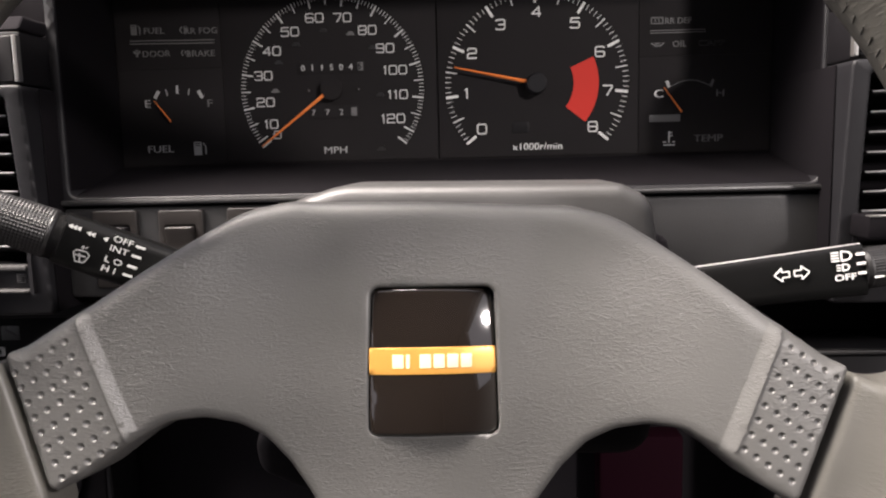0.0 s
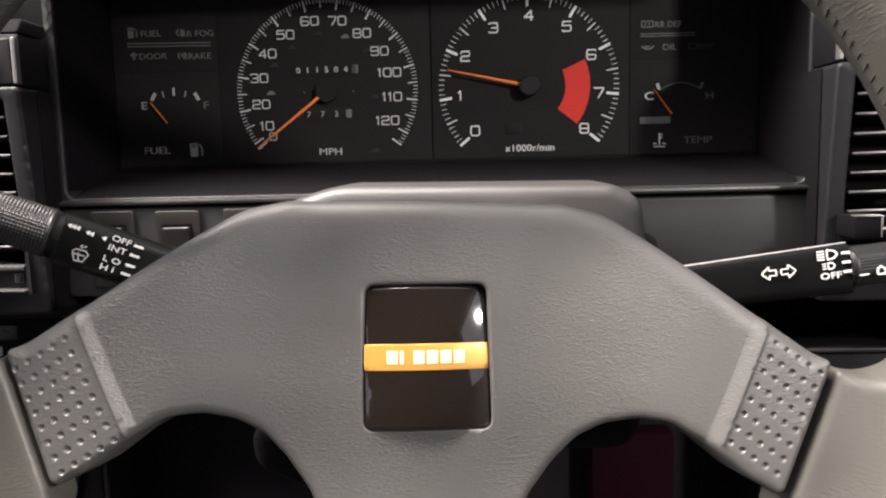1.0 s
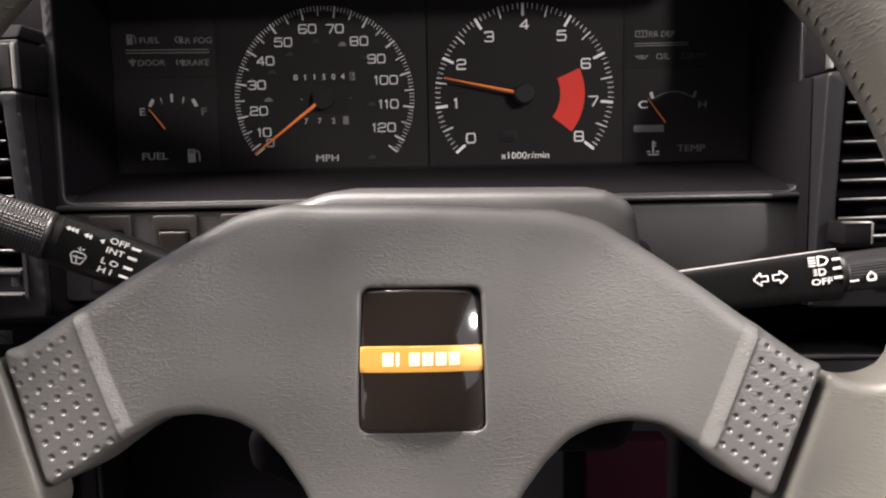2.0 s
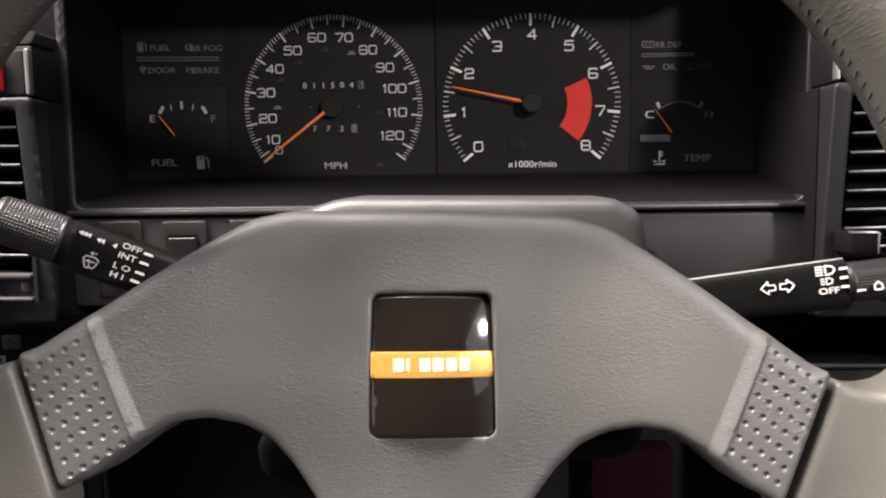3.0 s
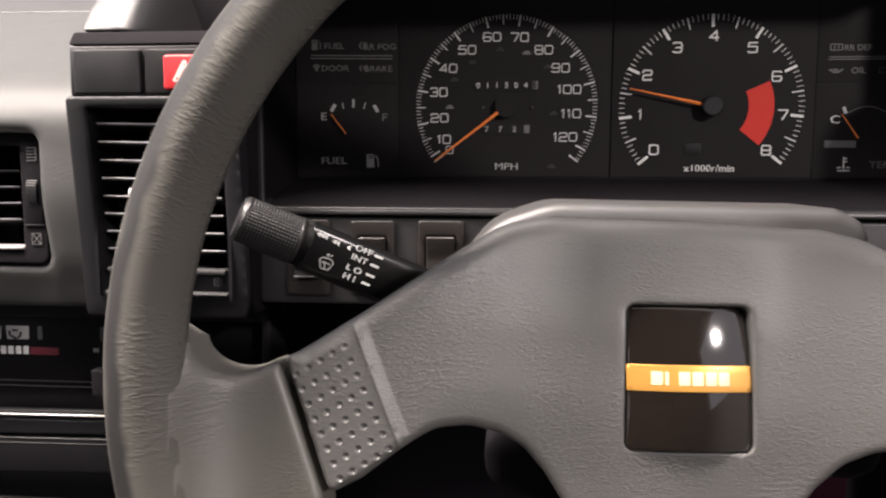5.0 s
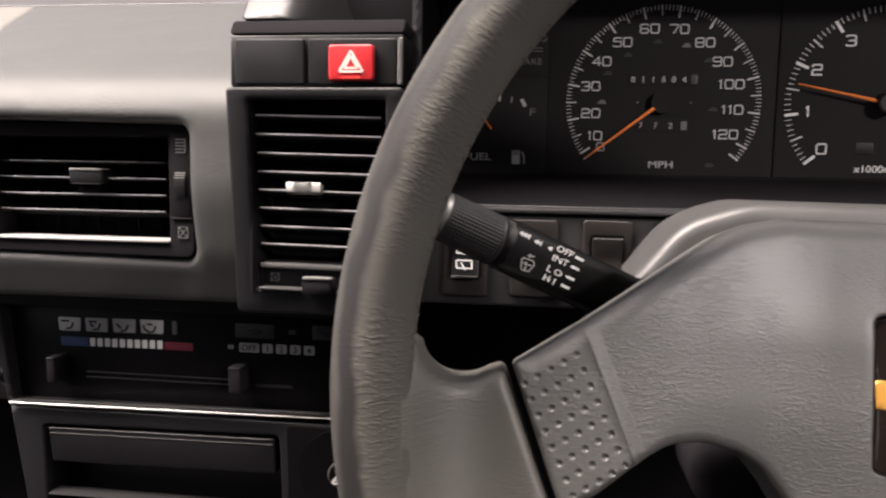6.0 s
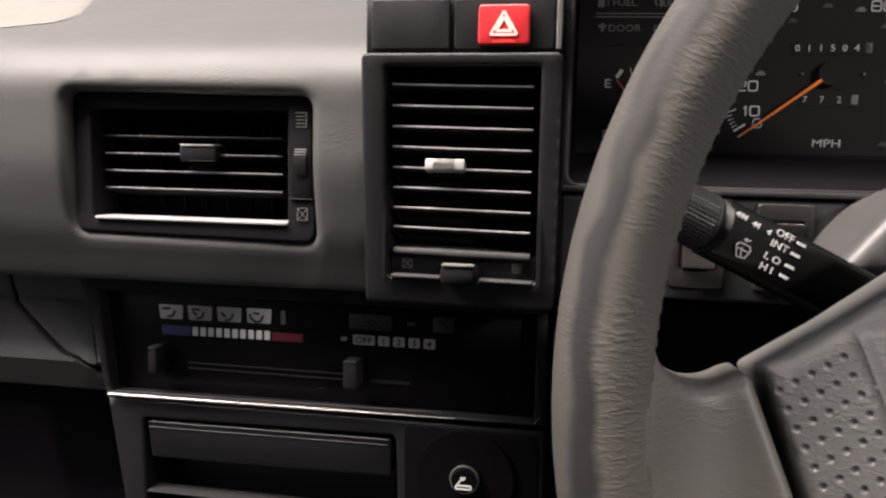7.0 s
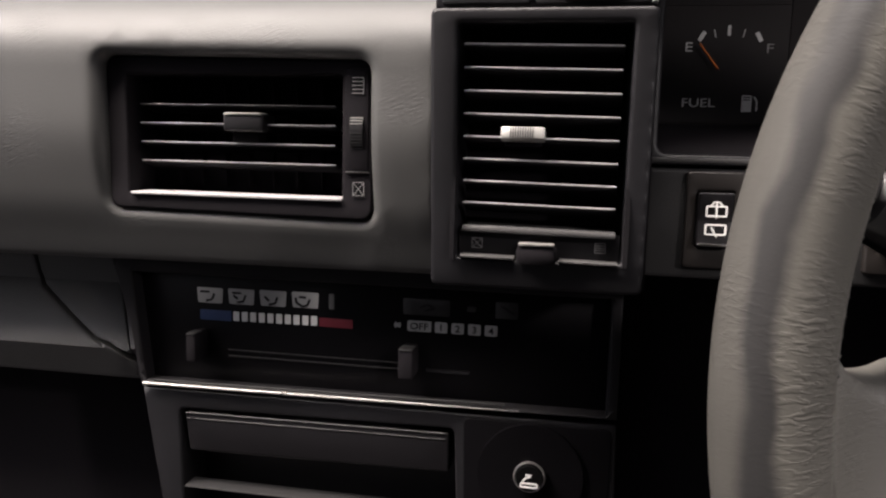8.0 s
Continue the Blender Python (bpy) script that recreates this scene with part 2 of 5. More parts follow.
def pillow(loops, front, r, depth, step, place, grid=0.0, back=False, more=(), tight=None, also=()):
    """A padded panel: loops[0] is its outline, the others are holes; front(x, v) its height, its edges rounded by r (one, or one a loop), sides going back by depth."""
    radii = list(r) if hasattr(r, "__len__") else [r] * len(loops)
    r = max(radii)
    from_loops = [denser(loop, step) for loop in loops]
    pts, edges, count = [], [], []
    for loop in from_loops:
        n = len(pts)
        pts += loop
        count.append((n, len(loop)))
        edges += [(n + k, n + (k + 1) % len(loop)) for k in range(len(loop))]
    extra = []
    for li, loop in enumerate(from_loops):
        a = np.array(loop)
        t = np.roll(a, -1, 0) - np.roll(a, 1, 0)
        nrm = np.stack([-t[:, 1], t[:, 0]], -1) / np.maximum(np.hypot(*t.T), 1e-12)[:, None]
        for d in (0.08, 0.25, 0.55, 1.0):
            for s in (1, -1):
                rl = radii[li]
                c = a + nrm * d * rl * s
                good = inside(c, from_loops[0])
                for other in from_loops[1:]:
                    good &= ~inside(c, other)
                far = np.min([away(c, o) for o in from_loops], 0)
                extra += c[good & (far > 0.85 * d * rl)].tolist()
    if grid:
        lo, hi = np.min(from_loops[0], 0), np.max(from_loops[0], 0)
        g = np.stack(np.meshgrid(np.arange(lo[0], hi[0], grid), np.arange(lo[1], hi[1], grid)), -1).reshape(-1, 2)
        good = inside(g, from_loops[0])
        for other in from_loops[1:]:
            good &= ~inside(g, other)
        g = g[good]
        g = g[[min((abs(a - c) + abs(b - d) for c, d in more), default=1) > 0.0016 and min((math.hypot(a - c, b - d) for c, d in also), default=1) > 0.0008 for a, b in g]] if len(more) else g
        extra += g[np.all([away(g, o) > 1.25 * q for o, q in zip(from_loops, radii)], 0)].tolist()
    extra += list(also)
    for cx, cv in more:
        extra += [(cx, cv)] + [(cx + q * math.cos(a), cv + q * math.sin(a)) for q in (0.00045, 0.0008, 0.00112, 0.0014) for a in (2 * math.pi * k / 10 for k in range(10))]
    verts, _, faces, origs, *_ = delaunay_2d_cdt([Vector(p) for p in pts + extra], edges, [], 0, 1e-7)
    flat = np.array([(v.x, v.y) for v in verts])
    drop = np.zeros(len(flat))
    for o, q in zip(from_loops, radii):
        q = np.full(len(flat), q) * ([tight(x, v) for x, v in flat] if tight else 1.0)
        d = np.minimum(away(flat, o), q)
        drop = np.maximum(drop, q - np.sqrt(np.maximum(0, q * q - (q - d) ** 2)))
    bm = bmesh.new()
    made = [bm.verts.new(place(x, v, front(x, v) - dr)) for (x, v), dr in zip(flat, drop)]
    mids = np.array([flat[list(f)].mean(0) for f in faces])
    keep = inside(mids, from_loops[0])
    for other in from_loops[1:]:
        keep &= ~inside(mids, other)
    for f, k in zip(faces, keep):
        if k:
            try:
                bm.faces.new([made[i] for i in f])
            except ValueError:
                pass
    new_of = {}
    for i, o in enumerate(origs):
        for j in o:
            new_of[j] = i
    for n, size in count:
        ring = [new_of[n + k] for k in range(size) if n + k in new_of]
        low = [bm.verts.new(place(*flat[i], front(*flat[i]) - r - depth)) for i in ring]
        for k in range(len(ring)):
            q = [made[ring[k]], made[ring[(k + 1) % len(ring)]], low[(k + 1) % len(ring)], low[k]]
            if len(set(q)) == 4:
                try:
                    bm.faces.new(q)
                except ValueError:
                    pass
        if back and n == 0:
            bm.faces.new(low)
    for v in [v for v in bm.verts if not v.link_faces]:
        bm.verts.remove(v)
    bmesh.ops.recalc_face_normals(bm, faces=bm.faces)
    return bm


def dash(x, z, h):
    """On the dash: h is how far it stands out to the driver."""
    return Vector((x, -h, z))


def flat(loops, h, r, depth, step=0.004, back=False):
    return pillow(loops, lambda x, z: h, r, depth, step, dash, back=back)


def tube(path, radii, sides=16, closed=False, bm=None, squash=1.0, across=None, uv=False):
    """A round bar along the path; squash flattens it along across."""
    bm = bm or bmesh.new()
    rings, n = [], len(path)
    layer = bm.loops.layers.uv.new("length") if uv else None
    for i, p in enumerate(path):
        p = Vector(p)
        ahead = (Vector(path[(i + 1) % n]) if closed or i + 1 < n else p) - (Vector(path[i - 1]) if closed or i else p)
        ahead.normalize()
        side = (across or Vector((0, 1, 0))).cross(ahead).normalized()
        up = ahead.cross(side)
        r = radii[i] if hasattr(radii, "__len__") else radii
        rings.append([bm.verts.new(p + side * math.cos(a) * r + up * math.sin(a) * r * squash) for a in (2 * math.pi * k / sides for k in range(sides))])
    for i in range(n if closed else n - 1):
        for k in range(sides):
            f = bm.faces.new((rings[i][k], rings[i][(k + 1) % sides], rings[(i + 1) % n][(k + 1) % sides], rings[(i + 1) % n][k]))
            if uv:
                for lp, (u, w) in zip(f.loops, ((i, k), (i, k + 1), (i + 1, k + 1), (i + 1, k))):
                    lp[layer].uv = (u * 0.0035, w * 0.005)
    if not closed:
        bm.faces.new(rings[0])
        bm.faces.new(rings[-1])
    bmesh.ops.recalc_face_normals(bm, faces=bm.faces)
    return bm


def bar(x0, z0, x1, z1, w, h, thick=0.0003, bm=None, place=dash):
    """A flat printed stroke from one point to another on a face at height h."""
    bm = bm or bmesh.new()
    a, b = Vector((x0, z0)), Vector((x1, z1))
    n = (b - a).orthogonal().normalized() * w / 2
    low = [bm.verts.new(place(p.x, p.y, h)) for p in (a - n, b - n, b + n, a + n)]
    top = [bm.verts.new(place(p.x, p.y, h + thick)) for p in (a - n, b - n, b + n, a + n)]
    bm.faces.new(top)
    for k in range(4):
        bm.faces.new((low[k], low[(k + 1) % 4], top[(k + 1) % 4], top[k]))
    bmesh.ops.recalc_face_normals(bm, faces=bm.faces)
    return bm


def strokes(lines, w, h, place=dash):
    bm = bmesh.new()
    for x0, z0, x1, z1 in lines:
        bar(x0, z0, x1, z1, w, h, bm=bm, place=place)
    return bm


WORDS = {}


def word(text, mat, bold=0.0):
    """A flat mesh of the built-in font, one metre tall capitals, centred."""
    key = (text, mat.name, bold)
    if key not in WORDS:
        data = bpy.data.curves.new("word", "FONT")
        data.body, data.align_x, data.align_y, data.size, data.resolution_u = text, "CENTER", "CENTER", 1.0, 3
        data.extrude, data.offset = 0.02, bold
        ob = bpy.data.objects.new("word", data)
        scene.collection.objects.link(ob)
        me = bpy.data.meshes.new_from_object(ob.evaluated_get(bpy.context.evaluated_depsgraph_get()))
        bpy.data.objects.remove(ob)
        ys = [v.co.y for v in me.vertices]
        xs = [v.co.x for v in me.vertices]
        k, cx, cy = 1 / max(1e-6, max(ys) - min(ys)), (max(xs) + min(xs)) / 2, (max(ys) + min(ys)) / 2
        for v in me.vertices:
            v.co = Vector(((v.co.x - cx) * k, (v.co.y - cy) * k, v.co.z * k))
        me.materials.clear()
        me.materials.append(mat)
        WORDS[key] = me
    return WORDS[key]


FACE = Matrix(((1, 0, 0, 0), (0, 0, -1, 0), (0, 1, 0, 0), (0, 0, 0, 1)))     # words upright, facing the driver


def write(text, x, z, h, tall, wide, mat, parent, name="numeral", turn=None, bold=0.0):
    """wide: the width of one letter's height, times its own."""
    m = Matrix.Translation((x, -h, z)) @ (turn or Matrix.Identity(4)) @ FACE @ Matrix.Diagonal((tall * wide, tall, 0.006, 1))
    return piece(name, word(text, mat, bold), m, parent)


GLYPHS = {
    "0": ["10 80 92 98 8A 1A 08 02 10"], "1": ["50 5A 38"], "2": ["08 1A 8A 98 97 85 15 03 00 90"],
    "3": ["09 1A 8A 98 96 75 35", "75 94 92 80 10 01"], "4": ["70 7A 03 93"], "5": ["9A 1A 06 86 95 92 80 10 01"],
    "6": ["99 8A 1A 08 02 10 80 92 94 85 05"], "7": ["0A 9A 98 40"], "8": ["10 80 92 94 85 15 04 02 10", "15 06 08 1A 8A 98 96 85"], "9": ["01 10 80 92 98 8A 1A 08 06 15 95"]}


def digits(text, x, z, h, tall, mat, parent, thick=0.00085):
    """Broad square figures drawn in strokes: each glyph is given on a grid of ten by ten."""
    wide = [0.45 if c == "1" else 0.92 for c in text]
    at, bm = x - tall * (sum(wide) + 0.28 * (len(text) - 1)) / 2, bmesh.new()
    for c, w in zip(text, wide):
        for line in GLYPHS[c]:
            pts = [Vector((at + tall * (int(q[0], 16) / 9 * 0.92 - (0.24 if c == "1" else 0)), z + tall * (int(q[1], 16) / 10 - 0.5))) for q in line.split()]
            for a, b in zip(pts, pts[1:]):
                e = (b - a).normalized() * thick * 0.3
                bar(*(a - e), *(b + e), thick, h, bm=bm)
        at += tall * (w + 0.28)
    return part("numeral", bm, mat, parent)


def smooth(a, b, x):
    t = min(1, max(0, (x - a) / (b - a)))
    return t * t * (3 - 2 * t)


# ---- cabin shell, upright ----
def shell(name, boxes, mat, label):
    bm = bmesh.new()
    for b in boxes:
        box(*b, r=0, bm=bm)
    return tagged(new(name, mesh_of(bm, mat)), label, name.split("_")[0], kind="structure")


# Unseen shell; right-hand opening and roof edge are set to steer the lamps' light.
shell("floor", [(-1.15, 0.45, -2.2, 0.75, -0.70, -0.66)], CARPET, "dark carpeted cabin floor in deep shade")
shell("wall_front", [(-1.15, 0.45, 0.70, 0.75, -0.66, 0.02)], BLACK, "black bulkhead behind the dashboard")
shell("wall_back", [(-1.15, 0.45, -2.25, -2.2, -0.70, 0.62)], LINER, "grey rear end of the cabin")
shell("wall_left", [(-1.19, -1.15, -2.2, 0.75, -0.70, -0.02), (-1.19, -1.15, -2.2, -0.44, 0.42, 0.58), (-1.19, -1.15, -0.95, -0.85, -0.02, 0.42)], LINER, "unseen grey door panel with a window opening")
shell("wall_right", [(0.45, 0.49, -0.85, 0.75, -0.70, 0.10), (0.45, 0.49, -0.85, -0.44, 0.52, 0.58), (0.45, 0.49, -2.2, -0.85, -0.70, 0.58)], LINER, "unseen grey door panel with a window opening")
shell("ceiling", [(-1.19, 0.49, -2.25, -0.44, 0.58, 0.62)], LINER, "grey cloth roof lining")


# ---- steering wheel ----
WHEEL_AT = Vector((-0.018, -0.175, -0.081))
LEAN = math.atan(0.2)
TURNED, YAW = radians(2.3), radians(3.0)      # the wheel is turned a little, and its column points a little to the middle
AXES = Matrix.Rotation(YAW, 3, "Z") @ Matrix.Rotation(-LEAN, 3, "X") @ Matrix.Rotation(TURNED, 3, "Y")
W_X, W_N, W_V = AXES.col[0].copy(), -AXES.col[1], AXES.col[2].copy()


def on_wheel(x, v, h):
    return WHEEL_AT + W_X * x + W_V * v + W_N * h


def on_badge(x, v, h):
    c, q = math.cos(radians(-1.8)), math.sin(radians(-1.8))
    return on_wheel(x * c + v * q, v * c - x * q, h)


RIM_R, RIM_T = 0.1682, 0.0118
RIM_AXES = Matrix.Rotation(YAW, 3, "Z") @ Matrix.Rotation(radians(-4.0), 3, "X")


def on_rim(x, v, h):
    """In the rim's own plane, which leans less than the hub."""
    return WHEEL_AT + RIM_AXES @ Vector((x - 0.0021, -h - 0.0222, v + 0.0049))


def swell(x):
    """The hub is dished: it rises towards both spokes."""
    return 0.0134 * smooth(0.030, 0.112, abs(x))


def on_pad(x, v, h):
    return on_wheel(x - 0.0015, v, h)


def off_line(a, b, x, v):
    """How far outside the line from a down to b a point lies."""
    d = (Vector(a) - Vector(b)).normalized()
    return Vector((d.y, -d.x)).dot(Vector((abs(x), v)) - Vector(a))


def pad_tight(x, v):
    """The edge beside the slot is crisper than the rest."""
    slot = 0.2 + 0.8 * smooth(0.002, 0.006, -off_line((0.1285, 0.0008), (0.1126, -0.0378), x, v)) if abs(x) > 0.06 else 1.0
    crown = 0.049 - 0.714 * (abs(x) - 0.061) if abs(x) > 0.061 else 0.049
    return min(slot, 0.36 + 0.64 * smooth(-0.005, 0.005, v - (crown - 0.030 - 0.035 * (1 - smooth(0.02, 0.06, abs(x))))))


DIMPLES = [(-0.1103 + 0.00226 * row - 0.00365 * col, 0.0065 - 0.00442 * row - 0.00240 * col) for col in range(5) for row in range(8)]
DIMPLES += [(0.1109 - 0.00204 * row + 0.00340 * col, 0.0080 - 0.00440 * row - 0.00226 * col) for col in range(5) for row in range(8)]
STEP = {-1: ((0.1045, 0.0106), (0.0898, -0.0225), 0.0019), 1: ((0.1058, 0.0119), (0.0930, -0.0208), 0.0022)}     # the slope up to each dimpled plate: its line and half width


def pad_front(x, v):
    a, b, half = STEP[1 if x > 0 else -1]
    d = off_line(a, b, x, v)
    h = swell(x) - 0.0012 + 0.0018 * min(1, max(0, (d + half) / (2 * half))) - 0.0005 * smooth(half, half + 0.0008, d)
    if d > half:
        h -= sum(0.0008 * max(0, 1 - ((x - p) ** 2 + (v - q) ** 2) / 0.00000124) for p, q in DIMPLES)
    return h - 0.0036 * smooth(0.008, 0.05, abs(v - 0.005)) * (1 - smooth(0.06, 0.1, abs(x)))


RIDGE = []
for side, (top, foot, half) in STEP.items():
    run = (Vector(top) - Vector(foot)).normalized()
    for k in range(-2, 22):
        for o in (-half - 0.0007, -half - 0.0001, -half + 0.0002, 0.0, half - 0.0002, half + 0.0001, half + 0.0004, half + 0.0008):
            p = Vector(top).lerp(Vector(foot), k / 19) + Vector((run.y, -run.x)) * o
            RIDGE.append((side * p.x, p.y))


def near(x, v):
    """Outline numbers of a flat hub moved in by its dish."""
    h = swell(x * 0.95)
    return x * (1 - 4.35 * h), v + h * (0.1 - 0.97 * v)


PAD_HALF = [(0.0, 0.0545), (0.047, 0.0538), (0.0615, 0.0502), near(0.0757, 0.0414), near(0.1137, 0.0157), (0.1287, 0.0020),
            (0.1121, -0.0392), near(0.1085, -0.0356), near(0.0960, -0.0262), near(0.0840, -0.0192), near(0.0720, -0.0178), near(0.0610, -0.0196),
            near(0.0520, -0.0240), (0.0440, -0.0320), (0.0365, -0.0430), (0.0300, -0.0560), (0.0250, -0.0720), (0.0, -0.0800)]
PAD_LOOP = rounded(PAD_HALF + [(-x, v) for x, v in reversed(PAD_HALF[1:-1])],
                   [0, 0.02, 0.03, 0.05, 0, 0.002, 0.003, 0.02, 0.02, 0.015, 0.015, 0.015, 0.015, 0.015, 0.02, 0.02, 0.02, 0.02]
                   + [0.02, 0.02, 0.02, 0.015, 0.015, 0.015, 0.015, 0.015, 0.02, 0.02, 0.003, 0.002, 0, 0.05, 0.03, 0.02])


def spun(loop, degrees):
    c, q = math.cos(radians(degrees)), math.sin(radians(degrees))
    return [(x * c + v * q, v * c - x * q) for x, v in loop]


BADGE = [(-0.0205, -0.0222), (0.0210, -0.0222), (0.0200, 0.0247), (-0.0195, 0.0247)]
BADGE_HOLE = spun(rounded([(x * 1.022, 0.0012 + (v - 0.0012) * 1.022) for x, v in BADGE], 0.0030, 6), -1.8)
steering_wheel = thing("steering_wheel", WHEEL_AT, "grey leather-rimmed two-spoke steering wheel with a padded hub", "steering wheel")
pad = part("hub_pad", pillow([PAD_LOOP, [(x + 0.0015, v) for x, v in BADGE_HOLE]], pad_front, (0.0066, 0.0014), 0.020, 0.003, on_pad, grid=0.0022, back=True, more=DIMPLES, tight=pad_tight, also=[p for p in RIDGE if inside([p], PAD_LOOP)[0] and away([p], PAD_LOOP)[0] > 0.002 and min(math.dist(p, q) for q in DIMPLES) > 0.0016]), GREY_PAD, steering_wheel, "padded grey vinyl hub cover with fine wrinkles", smooth=60)

N_RIM = 300
rim_path = [on_rim(RIM_R * math.cos(a), RIM_R * math.sin(a), 0) for a in (2 * math.pi * k / N_RIM for k in range(N_RIM))]
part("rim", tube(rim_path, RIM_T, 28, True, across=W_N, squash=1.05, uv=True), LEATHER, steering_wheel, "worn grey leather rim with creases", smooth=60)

thread = bmesh.new()
for k in range(250):
    a = 2 * math.pi * k / 250
    if math.sin(a) < 0.02 and math.sin(a) > -0.72:      # no seam where the spokes run into the rim
        continue
    inner, tilt = RIM_R - (RIM_T + 0.0001) * math.cos(0.06), (RIM_T + 0.0001) * math.sin(0.06)
    p = on_rim(inner * math.cos(a), inner * math.sin(a), tilt)
    q = on_rim((inner + 0.0004) * math.cos(a + 0.010), (inner + 0.0004) * math.sin(a + 0.010), tilt + 0.0028)
    tube([p, q], 0.00024, 5, bm=thread, across=W_N)
tagged(part("stitching", thread, THREAD, steering_wheel, "grey cross stitching inside the rim"), kind="stuff")


def to_rim(p):
    """The rim's own x, v and height of a place."""
    q = RIM_AXES.transposed() @ (Vector(p) - WHEEL_AT)
    return Vector((q.x + 0.0021, q.z - 0.0049, -q.y - 0.0222))


def spoke_wing(s):
    """The leather-covered spoke end: it flows out of the rim's tube and stops at a slot beside the hub pad."""
    tip = to_rim(on_pad(s * 0.1312, 0.0000, 0.0122))
    foot = to_rim(on_pad(s * 0.1152, -0.0388, 0.0122))
    a, b = Vector((s * tip.x, tip.y)), Vector((s * foot.x, foot.y))
    d = (b - a).normalized()
    n = Vector((-d.y, d.x))
    fillet, rise = 0.0135, a.y + 0.0060
    cv = a.y + 0.0098
    cx = math.sqrt((RIM_R - RIM_T - fillet) ** 2 - cv * cv)
    out = math.degrees(math.atan2(cv, cx))
    loop = [a] + [Vector((cx + fillet * math.cos(radians(w)), cv + fillet * math.sin(radians(w)))) for w in [238 + (346 + out - 238) * k / 14 for k in range(15)]]
    loop += [Vector((RIM_R * math.cos(radians(w)), RIM_R * math.sin(radians(w)))) for w in [out + 1 - (out + 43) * k / 16 for k in range(17)]]
    loop += [b + d * 0.020 + n * 0.010, b + d * 0.008 + n * 0.001, b]
    corner = [0.0022] + [0] * (len(loop) - 3) + [0.006, 0.002]
    length, bend = (b - a).length, 0.034

    def front(x, v):
        """Flat by the slot, then a hollow bend that runs tangent into the tube."""
        p = Vector((s * x, v))
        r = p.length
        k = min(1.3, max(-0.3, d.dot(p - a) / length))
        h0 = tip.z + (foot.z - tip.z) * k
        rc = RIM_R - math.sqrt((RIM_T + bend) ** 2 - (h0 + bend) ** 2)
        meet = RIM_R - (RIM_R - rc) * RIM_T / (RIM_T + bend)
        if r <= rc:
            h = h0
        elif r < meet:
            h = h0 + bend - math.sqrt(bend ** 2 - (r - rc) ** 2)
        else:
            h = 1.05 * math.sqrt(max(0, RIM_T ** 2 - (RIM_R - r) ** 2)) + 0.0002 - 0.0022 * smooth(meet, meet + 0.006, r)
        w = 1 - smooth(rise - 0.013, rise - 0.001, v)
        low = h0 * (1 - smooth(0.140, RIM_R - RIM_T + 0.002, r))
        return low + (h - low) * w
    pts = rounded([(p.x, p.y) for p in loop], corner, 4)
    bm = pillow([[(s * x, v) for x, v in (pts if s > 0 else reversed(pts))]], front, 0.0030, 0.016, 0.0022, on_rim, grid=0.0020, back=True)
    layer = bm.loops.layers.uv.new("length")
    for f in bm.faces:
        for lp in f.loops:
            q = to_rim(lp.vert.co)
            lp[layer].uv = (math.atan2(q.y, s * q.x) * RIM_R, math.hypot(q.x, q.y) * 2.2 - 0.37)
    return bm


for s in (1, -1):
    part("spoke_wing", spoke_wing(s), SPOKE_SKIN, steering_wheel, "leather-covered spoke end", smooth=60)


def dome(x, v):
    return 0.0012 - (x + 0.003) ** 2 / (2 * 0.065) - (v + 0.0035) ** 2 / (2 * 0.110)


badge = part("badge", pillow([rounded(BADGE, 0.0026, 6)], dome, 0.0006, 0.003, 0.0015, on_badge, grid=0.0014), EMBLEM, steering_wheel, "glossy smoked square badge with a gold band", smooth=70)
part("gold_band", pillow([rect(-0.0204, 0.0207, -0.0028, 0.0058, 0.0002, 1)], lambda x, v: dome(x, v) + 0.00025, 0.0001, 0.0002, 0.002, on_badge, grid=0.002), GOLD, badge, smooth=70)
for k in range(6):
    x0 = -0.0128 + k * 0.0044
    part("pale_bar", pillow([rect(x0, x0 + (0.0012 if k == 1 else 0.0036), -0.0008, 0.0036, 0.0003, 2)], lambda x, v: dome(x, v) + 0.00045, 0.0001, 0.0002, 0.001, on_badge), PALE, badge)

# ---- steering column ----
column = thing("steering_column", (-0.012, -0.06, -0.05), "grey plastic steering column shroud behind the wheel", "steering column")
part("upper_shroud", pillow([rounded([(-0.106, -0.060), (-0.0850, -0.0335), (-0.0600, -0.0254), (0.0556, -0.0270), (0.0680, -0.0330), (0.0720, -0.060)], [0.002, 0.030, 0.040, 0.010, 0.012, 0.002], 8)],
     lambda x, v: 0.105, 0.006, 0.045, 0.004, dash, grid=0.0), SHROUD, column, "pale grey upper shroud", smooth=50)
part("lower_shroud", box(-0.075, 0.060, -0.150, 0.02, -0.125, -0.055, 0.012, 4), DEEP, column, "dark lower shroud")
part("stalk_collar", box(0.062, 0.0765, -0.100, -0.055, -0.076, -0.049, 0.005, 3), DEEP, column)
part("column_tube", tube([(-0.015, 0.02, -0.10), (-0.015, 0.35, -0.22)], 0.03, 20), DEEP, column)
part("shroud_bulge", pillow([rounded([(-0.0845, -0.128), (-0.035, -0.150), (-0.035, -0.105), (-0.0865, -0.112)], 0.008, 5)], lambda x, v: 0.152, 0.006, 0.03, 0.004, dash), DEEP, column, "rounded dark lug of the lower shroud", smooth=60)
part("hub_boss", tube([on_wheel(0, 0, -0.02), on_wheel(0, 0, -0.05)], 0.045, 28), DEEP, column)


# ---- stalks ----
def stalk_frame(a, b, out):
    """Along the lever, across it and out to the driver."""
    ax = (Vector(b) - Vector(a)).normalized()
    n = (Vector(out) - ax * ax.dot(Vector(out))).normalized()
    return ax, ax.cross(n), n


